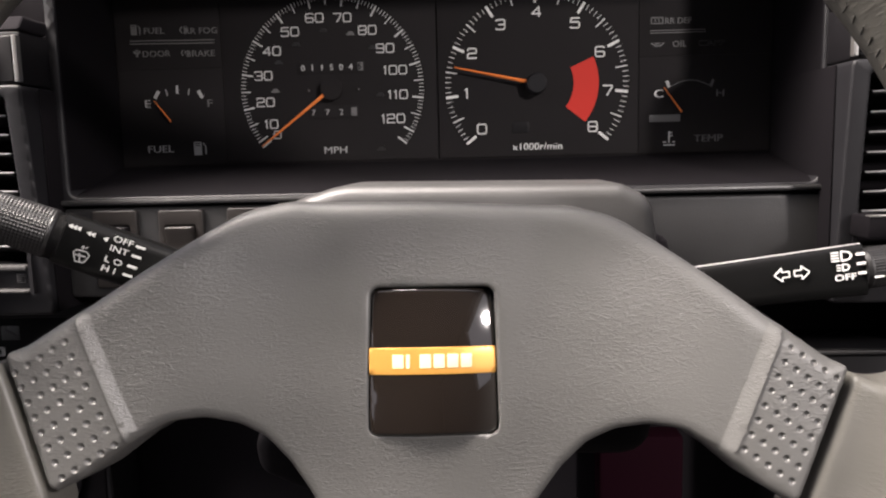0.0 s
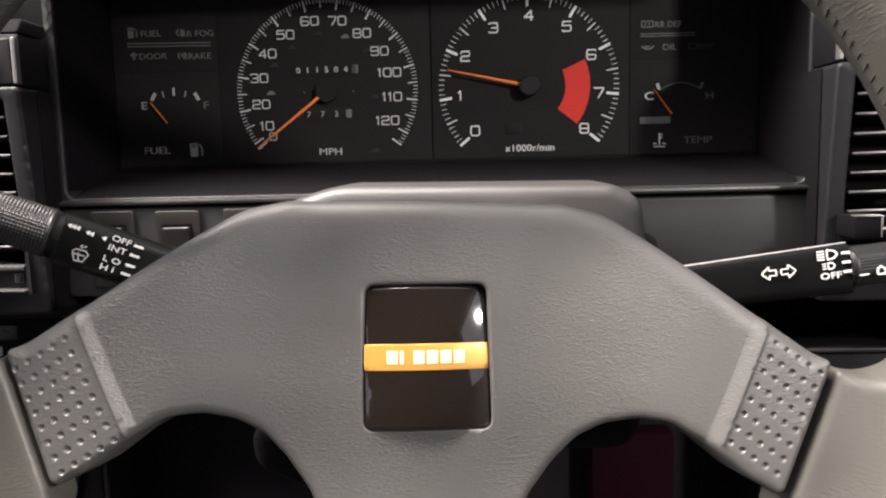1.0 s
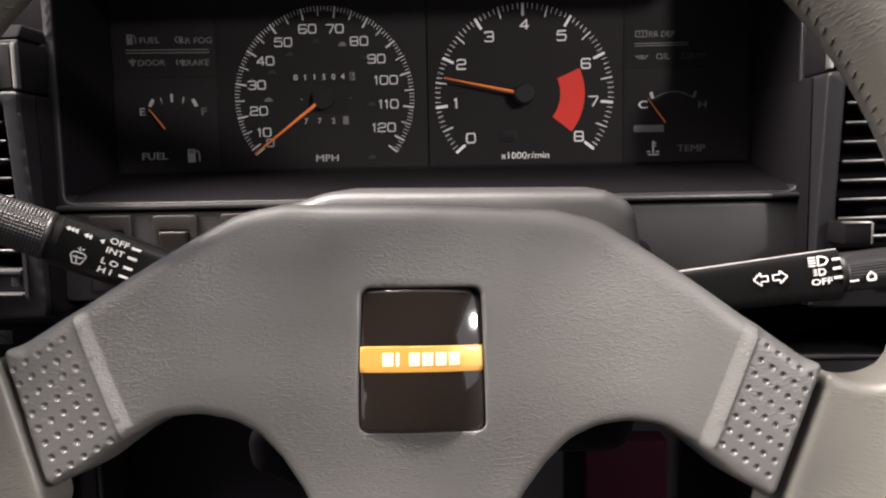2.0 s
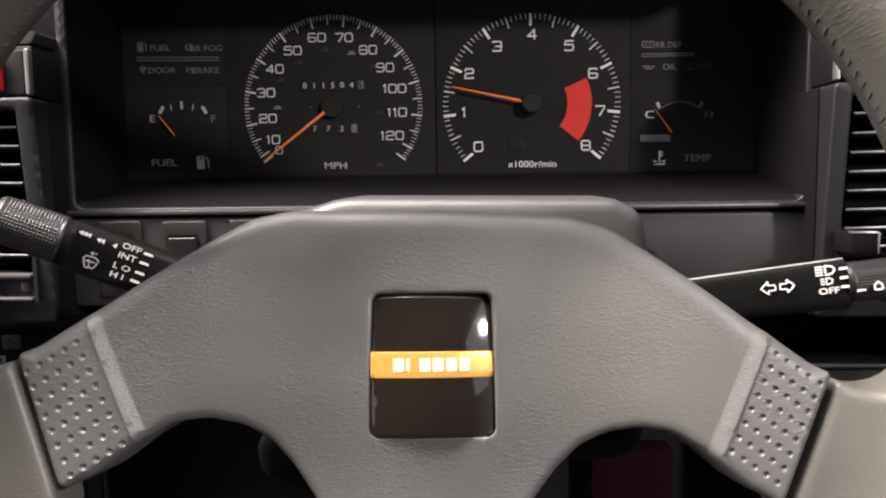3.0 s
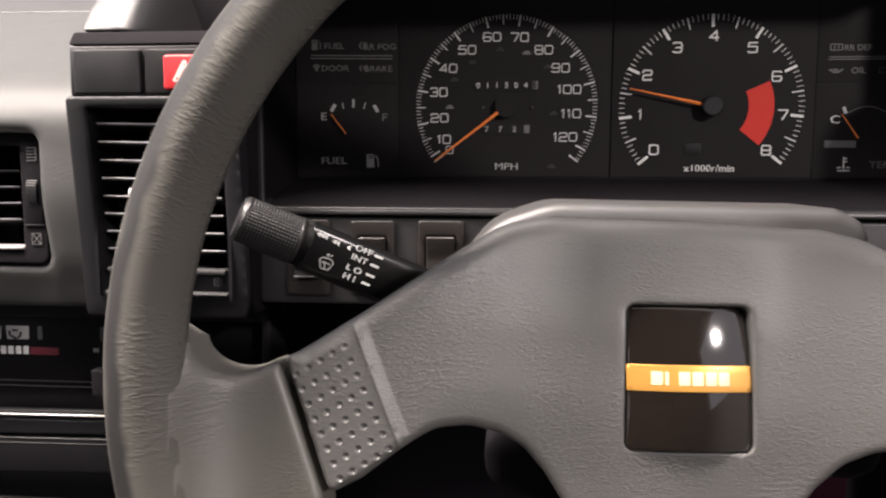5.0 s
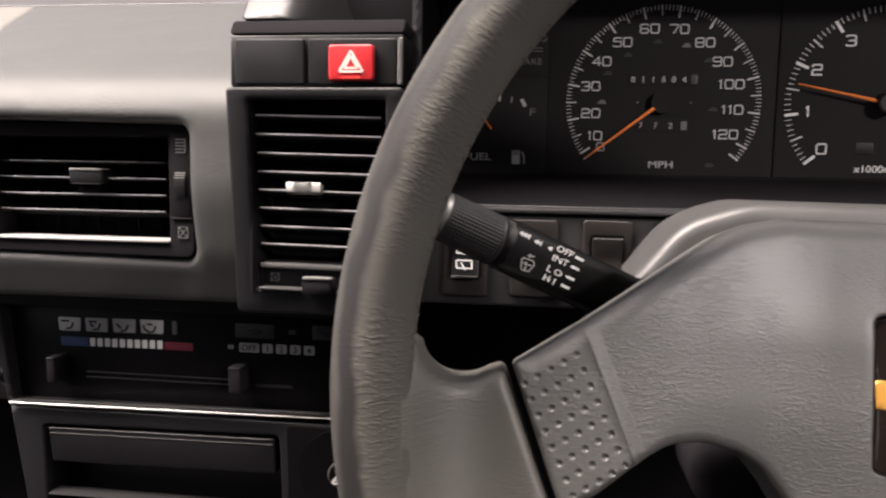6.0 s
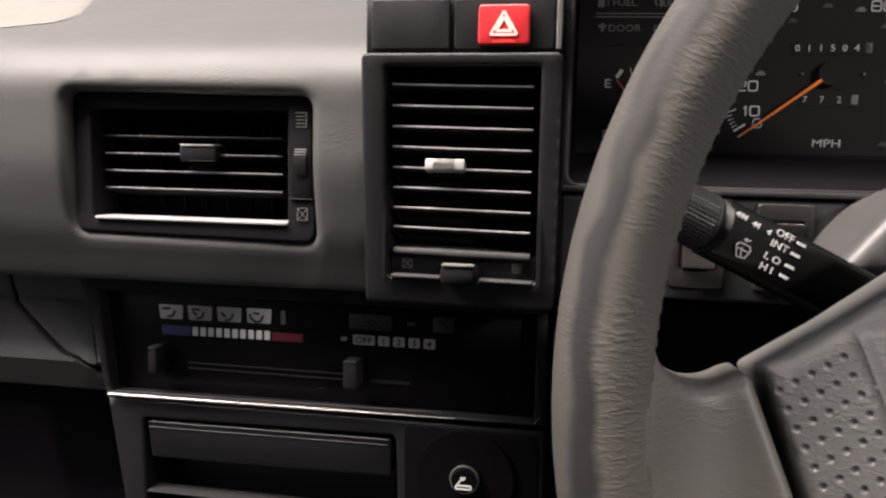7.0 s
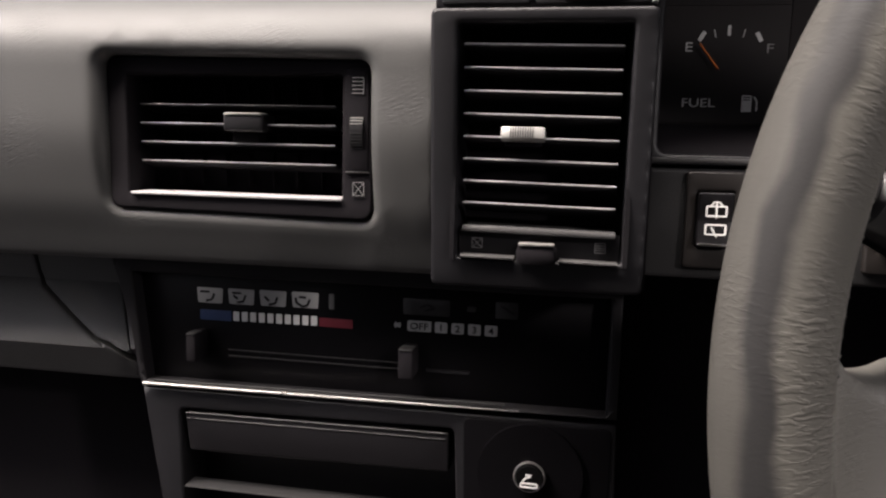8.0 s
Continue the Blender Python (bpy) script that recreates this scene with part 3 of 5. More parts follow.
def lever(a, b, h0, h1, d0, d1, out, n=14):
    """A flattened lever from a to b; its height goes from h0 to h1 and its depth from d0 to d1."""
    ax, side, nrm = stalk_frame(a, b, out)
    bm, rings = bmesh.new(), []
    for i in range(n + 1):
        t = i / n
        p = Vector(a).lerp(Vector(b), t)
        h, d = h0 + (h1 - h0) * t, d0 + (d1 - d0) * t
        ring = []
        for k in range(24):
            c, s = math.cos(2 * math.pi * k / 24), math.sin(2 * math.pi * k / 24)
            f = lambda q: math.copysign(abs(q) ** 0.45, q)
            ring.append(bm.verts.new(p + side * f(c) * h / 2 + nrm * f(s) * d / 2))
        rings.append(ring)
    for i in range(n):
        for k in range(24):
            bm.faces.new((rings[i][k], rings[i][(k + 1) % 24], rings[i + 1][(k + 1) % 24], rings[i + 1][k]))
    bm.faces.new(rings[0])
    bm.faces.new(rings[-1])
    bmesh.ops.recalc_face_normals(bm, faces=bm.faces)
    return bm


def knurled(a, b, r0, r1, out, ribs=44):
    """A ribbed twist knob with grooves both ways."""
    ax, side, nrm = stalk_frame(a, b, out)
    bm, rings, n, sides = bmesh.new(), [], 40, ribs * 2
    for i in range(n + 1):
        t = i / n
        p = Vector(a).lerp(Vector(b), t)
        r = (r0 + (r1 - r0) * t) * (1 - 0.12 * smooth(0.93, 1.0, t)) * (1 - 0.05 * (1 - smooth(0.0, 0.04, t)))
        deep = 0.00018 if 2 < i < n - 3 else 0
        cut = 0.00014 if i % 2 and 2 < i < n - 3 else 0
        rings.append([bm.verts.new(p + (side * math.cos(w) + nrm * math.sin(w)) * (r - cut - (deep if k % 2 else 0))) for k, w in ((k, 2 * math.pi * k / sides) for k in range(sides))])
    for i in range(n):
        for k in range(sides):
            bm.faces.new((rings[i][k], rings[i][(k + 1) % sides], rings[i + 1][(k + 1) % sides], rings[i + 1][k]))
    bm.faces.new(rings[0])
    bm.faces.new(rings[-1])
    bmesh.ops.recalc_face_normals(bm, faces=bm.faces)
    return bm


def on_lever(a, b, out, half):
    """A place for prints on a lever's front: along it, across it, height."""
    ax, side, nrm = stalk_frame(a, b, out)
    return lambda u, w, h: Vector(a) + ax * u + side * w + nrm * (half + h)


L_A, L_B, L_C, OUT_L = (-0.0818, -0.1152, -0.0753), (-0.1537, -0.1461, -0.0400), (-0.1756, -0.1555, -0.0293), (0.1, -1.0, 0.12)
wiper_stalk = thing("wiper_stalk", L_A, "black wiper stalk with white markings and a ribbed grey knob", "stalk")
arm = part("arm", lever(L_A, L_B, 0.0205, 0.0190, 0.011, 0.012, OUT_L), GLOSS_BLACK, wiper_stalk, "glossy black lever", smooth=40)
part("collar", knurled(Vector(L_A).lerp(Vector(L_B), 0.990), Vector(L_A).lerp(Vector(L_B), 1.03), 0.0090, 0.0088, OUT_L, 12), KNOB, wiper_stalk)
part("ribbed_knob", knurled(Vector(L_A).lerp(Vector(L_B), 1.03), L_C, 0.0092, 0.0086, OUT_L), KNOB, wiper_stalk, "grey ribbed twist knob", smooth=20)
put_l = on_lever(L_B, L_A, OUT_L, 0.0058)
ax_l, side_l, nrm_l = stalk_frame(L_B, L_A, OUT_L)
TURN_L = Matrix((ax_l, nrm_l * -1, side_l * (1 if side_l.z > 0 else -1))).transposed().to_4x4()
sgn = 1 if side_l.z > 0 else -1


def write_l(text, u, w, tall, wide, mat=MARK, lean=0.0):
    p = put_l(u, sgn * w, 0.0006)
    piece("marking", word(text, mat, 0.004), Matrix.Translation(p) @ TURN_L @ Matrix.Rotation(lean, 4, "Y") @ FACE @ Matrix.Diagonal((tall * wide, tall, 0.003, 1)), arm)


for text, u, w in (("OFF", 0.0204, 0.0068), ("INT", 0.0202, 0.0031), ("L O", 0.0197, -0.0012), ("H I", 0.0191, -0.0046)):
    write_l(text, u, w, 0.0022, 1.30)
part("dash_mark", strokes([(u - 0.0017, sgn * w, u + 0.0017, sgn * w) for u, w in ((0.0266, 0.0066), (0.0264, 0.0029), (0.0263, -0.0011), (0.0259, -0.0046))], 0.0009, 0.0006, put_l), MARK, arm)


def arrow_heads(tips, size):
    """Small solid triangles that point towards the knob."""
    bm = bmesh.new()
    for u, w in tips:
        low, top = ([bm.verts.new(put_l(u + du * size, sgn * (w + dw * size), h)) for du, dw in ((0, 0), (1.0, 0.62), (1.0, -0.62))] for h in (0.0004, 0.0007))
        bm.faces.new(top)
        for k in range(3):
            bm.faces.new((low[k], low[(k + 1) % 3], top[(k + 1) % 3], top[k]))
    bmesh.ops.recalc_face_normals(bm, faces=bm.faces)
    return bm


for tips in (((0.0015, 0.0059), (0.0029, 0.0059), (0.0043, 0.0059), ), ((0.0079, 0.0055), (0.0093, 0.0055), ), ((0.0137, 0.0054), )):
    part("arrow_mark", arrow_heads(tips, 0.0015), MARK, arm)


def put_symbol(u, w, h):
    return put_l(u + -0.0006, w + sgn * -0.0016, h)


GLASS = [(0.0068, -0.0010), (0.0076, 0.0002), (0.0110, 0.0004), (0.0122, -0.0006), (0.0112, -0.0036), (0.0084, -0.0040)]
part("wiper_symbol", strokes([(p[0], sgn * p[1], q[0], sgn * q[1]) for p, q in zip(GLASS, GLASS[1:] + GLASS[:1])]
     + [(0.0098, -sgn * 0.0038, 0.0088, -sgn * 0.0008), (0.0076, -sgn * 0.0016, 0.0112, -sgn * 0.0014), (0.0086, sgn * 0.0014, 0.0094, sgn * 0.0022), (0.0100, sgn * 0.0015, 0.0108, sgn * 0.0022), (0.0094, sgn * 0.0022, 0.0094, sgn * 0.0008)], 0.00038, 0.0006, put_symbol), MID_MARK, arm)

R_A, R_B, R_C, OUT_R = (0.070, -0.094, -0.0745), (0.1525, -0.100, -0.0640), (0.188, -0.102, -0.0595), (0.0, -1.0, 0.10)
light_stalk = thing("light_stalk", R_A, "black lamp and indicator stalk with white markings", "stalk")
arm_r = part("arm", lever(R_A, R_B, 0.0185, 0.0212, 0.010, 0.012, OUT_R), GLOSS_BLACK, light_stalk, "glossy black lever", smooth=40)
part("ribbed_knob", knurled(Vector(R_A).lerp(Vector(R_B), 1.0), R_C, 0.0085, 0.0082, OUT_R), KNOB, light_stalk, "grey ribbed twist knob", smooth=20)
ax_e, side_e, nrm_e = stalk_frame(R_A, R_B, OUT_R)
up_e = side_e * (1 if side_e.z > 0 else -1)
# The gleam on the arm's upper edge is painted as a bright strip.
part("top_glint", tube([Vector(R_A).lerp(Vector(R_B), k / 12) + up_e * ((0.0185 + 0.0027 * k / 12) / 2 - 0.0003) + nrm_e * 0.0030 for k in range(2, 13)], 0.00042, 8), EDGE_GLINT, arm_r, "bright strip painted as the arm's highlight")
lift_r = on_lever(R_A, R_B, OUT_R, 0.0058)
ax_r, side_r, nrm_r = stalk_frame(R_A, R_B, OUT_R)
rs = 1 if side_r.z > 0 else -1


def put_r0(u, w, h):
    return lift_r(u, w + rs * 0.0020, h)


TURN_R = Matrix((ax_r, nrm_r * -1, side_r * rs)).transposed().to_4x4()


def print_r(lines, w, name):
    part(name, strokes([(a, rs * b, c, rs * d) for a, b, c, d in lines], w, 0.0006, put_r0), MARK, arm_r)


for cx, s in ((0.0512, -1), (0.0588, 1)):
    tip, neck, tail_x = cx + s * 0.0030, cx, cx - s * 0.0028
    print_r([(tip, 0, neck, 0.0027), (tip, 0, neck, -0.0027), (neck, 0.0027, neck, 0.0011), (neck, -0.0027, neck, -0.0011), (neck, 0.0011, tail_x, 0.0011), (neck, -0.0011, tail_x, -0.0011), (tail_x, 0.0011, tail_x, -0.0011)], 0.0005, "arrow_mark")
print_r([(0.0705, w, 0.0735, w) for w in (0.0062, 0.0051, 0.0040, 0.0029)] + [(0.0745, 0.0066, 0.0745, 0.0026), (0.0745, 0.0066, 0.0772, 0.0060), (0.0772, 0.0060, 0.0784, 0.0046), (0.0784, 0.0046, 0.0772, 0.0031), (0.0772, 0.0031, 0.0745, 0.0026)], 0.0006, "headlamp_mark")
print_r([(0.0722, w, 0.0737, w) for w in (0.0010, 0.0000, -0.0010)] + [(0.0745, 0.0014, 0.0745, -0.0014), (0.0745, 0.0014, 0.0764, 0.0010), (0.0764, 0.0010, 0.0770, 0.0), (0.0770, 0.0, 0.0764, -0.0010), (0.0764, -0.0010, 0.0745, -0.0014)], 0.0005, "sidelamp_mark")
print_r([(0.0800, w, 0.0833, w) for w in (0.0046, 0.0008, -0.0030)], 0.0010, "dash_mark")
piece("marking", word("OFF", MARK, 0.012), Matrix.Translation(put_r0(0.0752, -rs * 0.0040, 0.0006)) @ TURN_R @ FACE @ Matrix.Diagonal((0.0026 * 1.35, 0.0026, 0.003, 1)), arm_r)
put_k = on_lever(R_B, R_C, OUT_R, 0.0081)
part("knob_mark", strokes([(0.0015, -rs * 0.0030, 0.0050, -rs * 0.0030), (0.0085, -rs * 0.0035, 0.0115, -rs * 0.0035), (0.0085, -rs * 0.0035, 0.0085, -rs * 0.0015), (0.0115, -rs * 0.0035, 0.0115, -rs * 0.0015), (0.0085, -rs * 0.0015, 0.0100, -rs * 0.0003), (0.0115, -rs * 0.0015, 0.0100, -rs * 0.0003)], 0.0007, 0.0008, put_k), MARK, arm_r)


# ---- instrument cluster ----
cluster = thing("instrument_cluster", (-0.024, 0.0, -0.03), "black instrument cluster with speedometer and rev counter", "instrument cluster")
part("housing", pillow([rect(-0.2035, 0.1585, -0.0345, 0.150, 0.004), rect(-0.1985, 0.1535, -0.0300, 0.135, 0.004)], lambda x, z: 0.058, 0.0015, 0.075, 0.006, dash), DARK_PLASTIC, cluster, "dark grey cluster surround")
lining = bmesh.new()
for q in (((-0.1984, 0.056, -0.0298), (0.1534, 0.056, -0.0298), (0.1534, -0.002, -0.0160), (-0.1984, -0.002, -0.0160)),
          ((-0.1984, 0.056, 0.1348), (0.1534, 0.056, 0.1348), (0.1534, -0.002, 0.095), (-0.1984, -0.002, 0.095)),
          ((-0.1984, 0.056, -0.0298), (-0.1984, 0.056, 0.1348), (-0.1984, -0.002, 0.095), (-0.1984, -0.002, -0.0160)),
          ((0.1534, 0.056, -0.0298), (0.1534, 0.056, 0.1348), (0.1534, -0.002, 0.095), (0.1534, -0.002, -0.0160))):
    lining.faces.new([lining.verts.new((x, -h, z)) for x, h, z in q])
part("lining", lining, DIAL_EDGE, cluster, "black sloping lining")
part("back_plate", box(-0.205, 0.160, 0.0, 0.006, -0.030, 0.11, 0), DIAL, cluster)
# Out of view; its reach is set by where its shadow falls.
part("hood", box(-0.2030, 0.1580, -0.078, 0.09, 0.096, 0.130, 0.012, 4), DASH_SKIN, cluster, "unseen grey padded hood, sized to shade the dials")



def ring_marks(cx, cz, marks, h):
    bm = bmesh.new()
    for a, r0, r1, w in marks:
        c, s = math.cos(radians(a)), math.sin(radians(a))
        bar(cx + r0 * c, cz + r0 * s, cx + r1 * c, cz + r1 * s, w, h, bm=bm)
    return bm


def needle(cx, cz, angle, r0, r1, w0, w1, h, parent):
    c, s = math.cos(radians(angle)), math.sin(radians(angle))
    bm = bmesh.new()
    p, q = Vector((cx + r0 * c, cz + r0 * s)), Vector((cx + r1 * c, cz + r1 * s))
    n = Vector((-s, c))
    pts = [(p + n * w0 / 2), (q + n * w1 / 2), (q - n * w1 / 2), (p - n * w0 / 2)]
    low = [bm.verts.new(dash(v.x, v.y, h)) for v in pts]
    top = [bm.verts.new(dash(v.x, v.y, h + 0.0006)) for v in ((p + q * 0) , (q))]
    bm.faces.new((low[0], low[1], top[1], top[0]))
    bm.faces.new((low[3], low[2], top[1], top[0]))
    bm.faces.new((low[0], low[3], top[0]))
    bm.faces.new((low[1], low[2], top[1]))
    bm.faces.new(low)
    bmesh.ops.recalc_face_normals(bm, faces=bm.faces)
    return part("needle", bm, ORANGE, parent, "orange needle")


# speedometer
SX, SZ, SR = -0.0800, 0.0229, 0.0497
speedo = part("speedometer", flat([rect(-0.1395, -0.0236, -0.0155, 0.0800, 0.001)], 0.0008, 0.0002, 0.001), DIAL, cluster, "black speedometer dial reading zero")
marks = []
for k in range(0, 114):
    a = 213.4 - 2.2 * k
    if a > -37:
        marks.append((a, SR - (0.0060 if k % 10 == 0 else 0.0052 if k % 5 == 0 else 0.0026), SR, 0.00085 if k % 10 == 0 else 0.00055 if k % 5 == 0 else 0.0003))
marks += [(217.5, SR - 0.0062, SR, 0.0008), (-37, SR - 0.006, SR, 0.0008)]
part("scale", ring_marks(SX, SZ, marks, 0.0008), SOFT_MARK, speedo)
for k, (x, z) in enumerate(((-0.1142, 0.0052), (-0.1167, 0.0170), (-0.1172, 0.0311), (-0.1119, 0.0440), (-0.1016, 0.0538), (-0.0880, 0.0606),
                            (-0.0730, 0.0603), (-0.0598, 0.0534), (-0.0506, 0.0437), (-0.0457, 0.0322), (-0.0446, 0.0192), (-0.0475, 0.0065))):
    digits(str(k * 10 + 10), x, z, 0.0009, 0.0044, SOFT_MARK, speedo, 0.00062)
digits("0", -0.1110, -0.0006, 0.0009, 0.0040, MID_MARK, speedo, 0.0007)
write("MPH", -0.0794, -0.0096, 0.0009, 0.0036, 1.25, MID_MARK, speedo, "marking")
for z, n0, n1, text in ((0.0346, -0.0985, -0.0622, "011504"), (0.0108, -0.0935, -0.0664, "772")):
    part("counter_window", flat([rect(n0, n1, z - 0.0034, z + 0.0034, 0.0003)], 0.0010, 0.0002, 0.0003), DIAL, speedo)
    for k, ch in enumerate(text):
        write(ch, (-0.0954 if len(text) == 6 else -0.0905) + k * (0.0052 if len(text) == 6 else 0.0076), z, 0.0012, 0.0030, 1.05, SOFT_MARK if len(text) == 6 else MID_MARK, speedo, "digit")
    part("tenth_drum", flat([rect(n1 - 0.0036, n1 - 0.0006, z - 0.0022, z + 0.0022, 0.0003)], 0.0013, 0.0002, 0.0003), DIM_MARK, speedo)
write("5", -0.0644, 0.0346, 0.0017, 0.0032, 1.0, BLACK, speedo, "digit")
for x, z in ((-0.0925, 0.0226), (-0.0655, 0.0226)):
    part("pin", tube([(x, 0, z), (x, -0.0022, z)], 0.0005, 8, across=Vector((0, 0, 1))), SILVER, speedo)
part("needle_hub", tube([(SX, 0, SZ), (SX, -0.0040, SZ)], 0.0058, 24, across=Vector((0, 0, 1))), DIAL, speedo)
needle(SX, SZ, 217.3, 0.0055, 0.0490, 0.0017, 0.0009, 0.0042, speedo)
for k, (x, z) in enumerate(((-0.0985, 0.0468), (-0.0835, 0.0535), (-0.0690, 0.0515), (-0.0575, 0.0440), (-0.1085, 0.0375), (-0.1110, 0.0225), (-0.0540, 0.0190), (-0.0545, -0.0100))):
    part("tell_tale", strokes([(x - 0.0022, z, x + 0.0022, z), (x - 0.0012, z + 0.001, x + 0.0014, z + 0.001)], 0.0010, 0.0009), DIM_MARK if k % 3 == 2 else GREY_PLASTIC, speedo)

# rev counter
TX, TZ, TR = 0.0297, 0.0226, 0.0486
revs = part("rev_counter", flat([rect(-0.0226, 0.0835, -0.0155, 0.0800, 0.001)], 0.0008, 0.0002, 0.001), DIAL, cluster, "black rev counter with a red zone")
marks = []
for k in range(81):
    a = 219.5 - 3.225 * k
    marks.append((a, TR - (0.0066 if k % 10 == 0 else 0.0062 if k % 5 == 0 else 0.0030), TR, 0.0014 if k % 10 == 0 else 0.0006 if k % 5 == 0 else 0.0003))
part("scale", ring_marks(TX, TZ, marks, 0.0008), MARK, revs)
for k, (x, z) in enumerate(((0.0004, -0.0004), (-0.0075, 0.0186), (-0.0042, 0.0395), (0.0111, 0.0539), (0.0301, 0.0599), (0.0502, 0.0535), (0.0633, 0.0384), (0.0673, 0.0182), (0.0595, -0.0006))):
    digits(str(k), x, z, 0.0009, 0.0050, MARK, revs, 0.00072)
write("x1000r/min", 0.0300, -0.0103, 0.0009, 0.0036, 1.12, MARK, revs, "marking")
zone = bmesh.new()
arc = [(r, 24 - 62.5 * k / 24) for k in range(25) for r in (0.0198, 0.0330)]
vs = [zone.verts.new(dash(TX + r * math.cos(radians(a)), TZ + r * math.sin(radians(a)), 0.0011)) for r, a in arc]
for k in range(24):
    zone.faces.new((vs[2 * k], vs[2 * k + 1], vs[2 * k + 3], vs[2 * k + 2]))
bmesh.ops.recalc_face_normals(zone, faces=zone.faces)
part("red_zone", zone, RED_ZONE, revs)
part("needle_hub", tube([(TX, 0, TZ), (TX, -0.0062, TZ), (TX, -0.0068, TZ)], [0.0056, 0.0054, 0.0046], 28, across=Vector((0, 0, 1))), DARK_PLASTIC, revs, "dark grey needle cap")
needle(TX, TZ, 167.7, 0.0045, 0.0445, 0.0018, 0.0008, 0.0042, revs)
part("grey_marker", flat([rect(0.0165, 0.0255, -0.0030, 0.0030, 0.001)], 0.0010, 0.0002, 0.0003), BLACK, revs)

# fuel gauge
fuel = part("fuel_gauge", flat([rect(-0.1975, -0.1397, -0.0155, 0.0360, 0.0002)], 0.0008, 0.0001, 0.001), DIAL, cluster, "black fuel gauge reading empty")
part("scale", strokes([(-0.1779, 0.0207, -0.1756, 0.0246)], 0.0018, 0.0008), MID_MARK, fuel)
part("scale", strokes([(-0.1514, 0.0204, -0.1535, 0.0242)], 0.0018, 0.0008), MID_MARK, fuel)
part("scale", strokes([(-0.1652, 0.0230, -0.1652, 0.0274)], 0.0012, 0.0008), MID_MARK, fuel)
part("scale", strokes([(-0.1708, 0.0222, -0.1716, 0.0256), (-0.1592, 0.0222, -0.1584, 0.0256)], 0.0004, 0.0008), MID_MARK, fuel)
write("E", -0.1820, 0.0180, 0.0009, 0.0040, 1.3, MID_MARK, fuel)
write("F", -0.1474, 0.0174, 0.0009, 0.0040, 1.3, DIM_MARK, fuel)
write("FUEL", -0.1764, -0.0067, 0.0009, 0.0038, 1.25, MID_MARK, fuel, "marking")


def pump(x, z, k, mat, parent):
    bm = strokes([(x - 0.0012 * k, z - 0.0036 * k, x - 0.0012 * k, z + 0.0014 * k)], 0.0042 * k, 0.0008)
    for line in ((x - 0.0030 * k, z + 0.0022 * k, x + 0.0006 * k, z + 0.0022 * k), (x - 0.0030 * k, z + 0.0034 * k, x + 0.0006 * k, z + 0.0034 * k), (x - 0.0030 * k, z + 0.0014 * k, x - 0.0030 * k, z + 0.0034 * k), (x + 0.0006 * k, z + 0.0014 * k, x + 0.0006 * k, z + 0.0034 * k), (x + 0.0018 * k, z + 0.0030 * k, x + 0.0032 * k, z + 0.0010 * k), (x + 0.0032 * k, z + 0.0010 * k, x + 0.0032 * k, z - 0.0032 * k)):
        bar(*line, 0.0006 * k, 0.0008, bm=bm)
    return part("pump_symbol", bm, mat, parent)


pump(-0.1545, -0.0069, 1.0, MID_MARK, fuel)
needle(-0.1692, 0.0080, math.degrees(math.atan2(0.0110, -0.0083)), 0.0, 0.0142, 0.0010, 0.0005, 0.0025, fuel)

# temperature gauge
temp = part("temperature_gauge", flat([rect(0.0838, 0.1520, -0.0155, 0.0350, 0.0002)], 0.0008, 0.0001, 0.001), DIAL, cluster, "black temperature gauge reading cold")
part("scale", strokes([(0.0996, 0.0188, 0.0984, 0.0222)], 0.0016, 0.0008), MID_MARK, temp)
part("scale", strokes([(0.1212, 0.0188, 0.1226, 0.0222)], 0.0014, 0.0008), DIM_MARK, temp)
part("scale_arc", strokes([(0.1000 + 0.0212 * k / 10, 0.0190 + 0.0034 * math.sin(math.pi * k / 10), 0.1000 + 0.0212 * (k + 1) / 10, 0.0190 + 0.0034 * math.sin(math.pi * (k + 1) / 10)) for k in range(10)], 0.0004, 0.0008), DIM_MARK, temp)
write("C", 0.0943, 0.0157, 0.0009, 0.0042, 1.3, MARK, temp)
write("H", 0.1263, 0.0152, 0.0009, 0.0036, 1.3, DIM_MARK, temp)
write("TEMP", 0.1205, -0.0082, 0.0009, 0.0036, 1.2, DIM_MARK, temp, "marking")
part("thermometer_symbol", strokes([(0.0999, -0.0105, 0.0999, -0.0042), (0.0999, -0.0050, 0.1015, -0.0050), (0.0999, -0.0066, 0.1015, -0.0066), (0.0966, -0.0098, 0.0984, -0.0098), (0.1014, -0.0098, 0.1032, -0.0098), (0.0970, -0.0114, 0.1030, -0.0114)], 0.0006, 0.0008), MARK, temp)
part("grey_label", flat([rect(0.0894, 0.1056, 0.0009, 0.0046, 0.0003)], 0.0011, 0.0001, 0.0003), DIM_MARK, temp)
needle(0.1060, 0.0058, math.degrees(math.atan2(0.0127, -0.0092)), 0.0, 0.0160, 0.0010, 0.0005, 0.0025, temp)

# warning lamps
lamps_l = part("lamp_panel", flat([rect(-0.1975, -0.1397, 0.0361, 0.0800, 0.0002)], 0.0008, 0.0001, 0.001), DIAL, cluster, "black panel of unlit warning lamps")
part("divider", strokes([(-0.1893, 0.0501, -0.1430, 0.0494), (-0.1893, 0.0517, -0.1430, 0.0510)], 0.0005, 0.0008), DIM_MARK, lamps_l)
for text, x, z in (("FUEL", -0.1757, 0.0567), ("RR FOG", -0.1500, 0.0560), ("DOOR", -0.1752, 0.0446), ("BRAKE", -0.1508, 0.0441)):
    write(text, x, z, 0.0009, 0.0032, 1.15, DIM_MARK, lamps_l, "marking")
pump(-0.1860, 0.0574, 0.75, DIM_MARK, lamps_l)
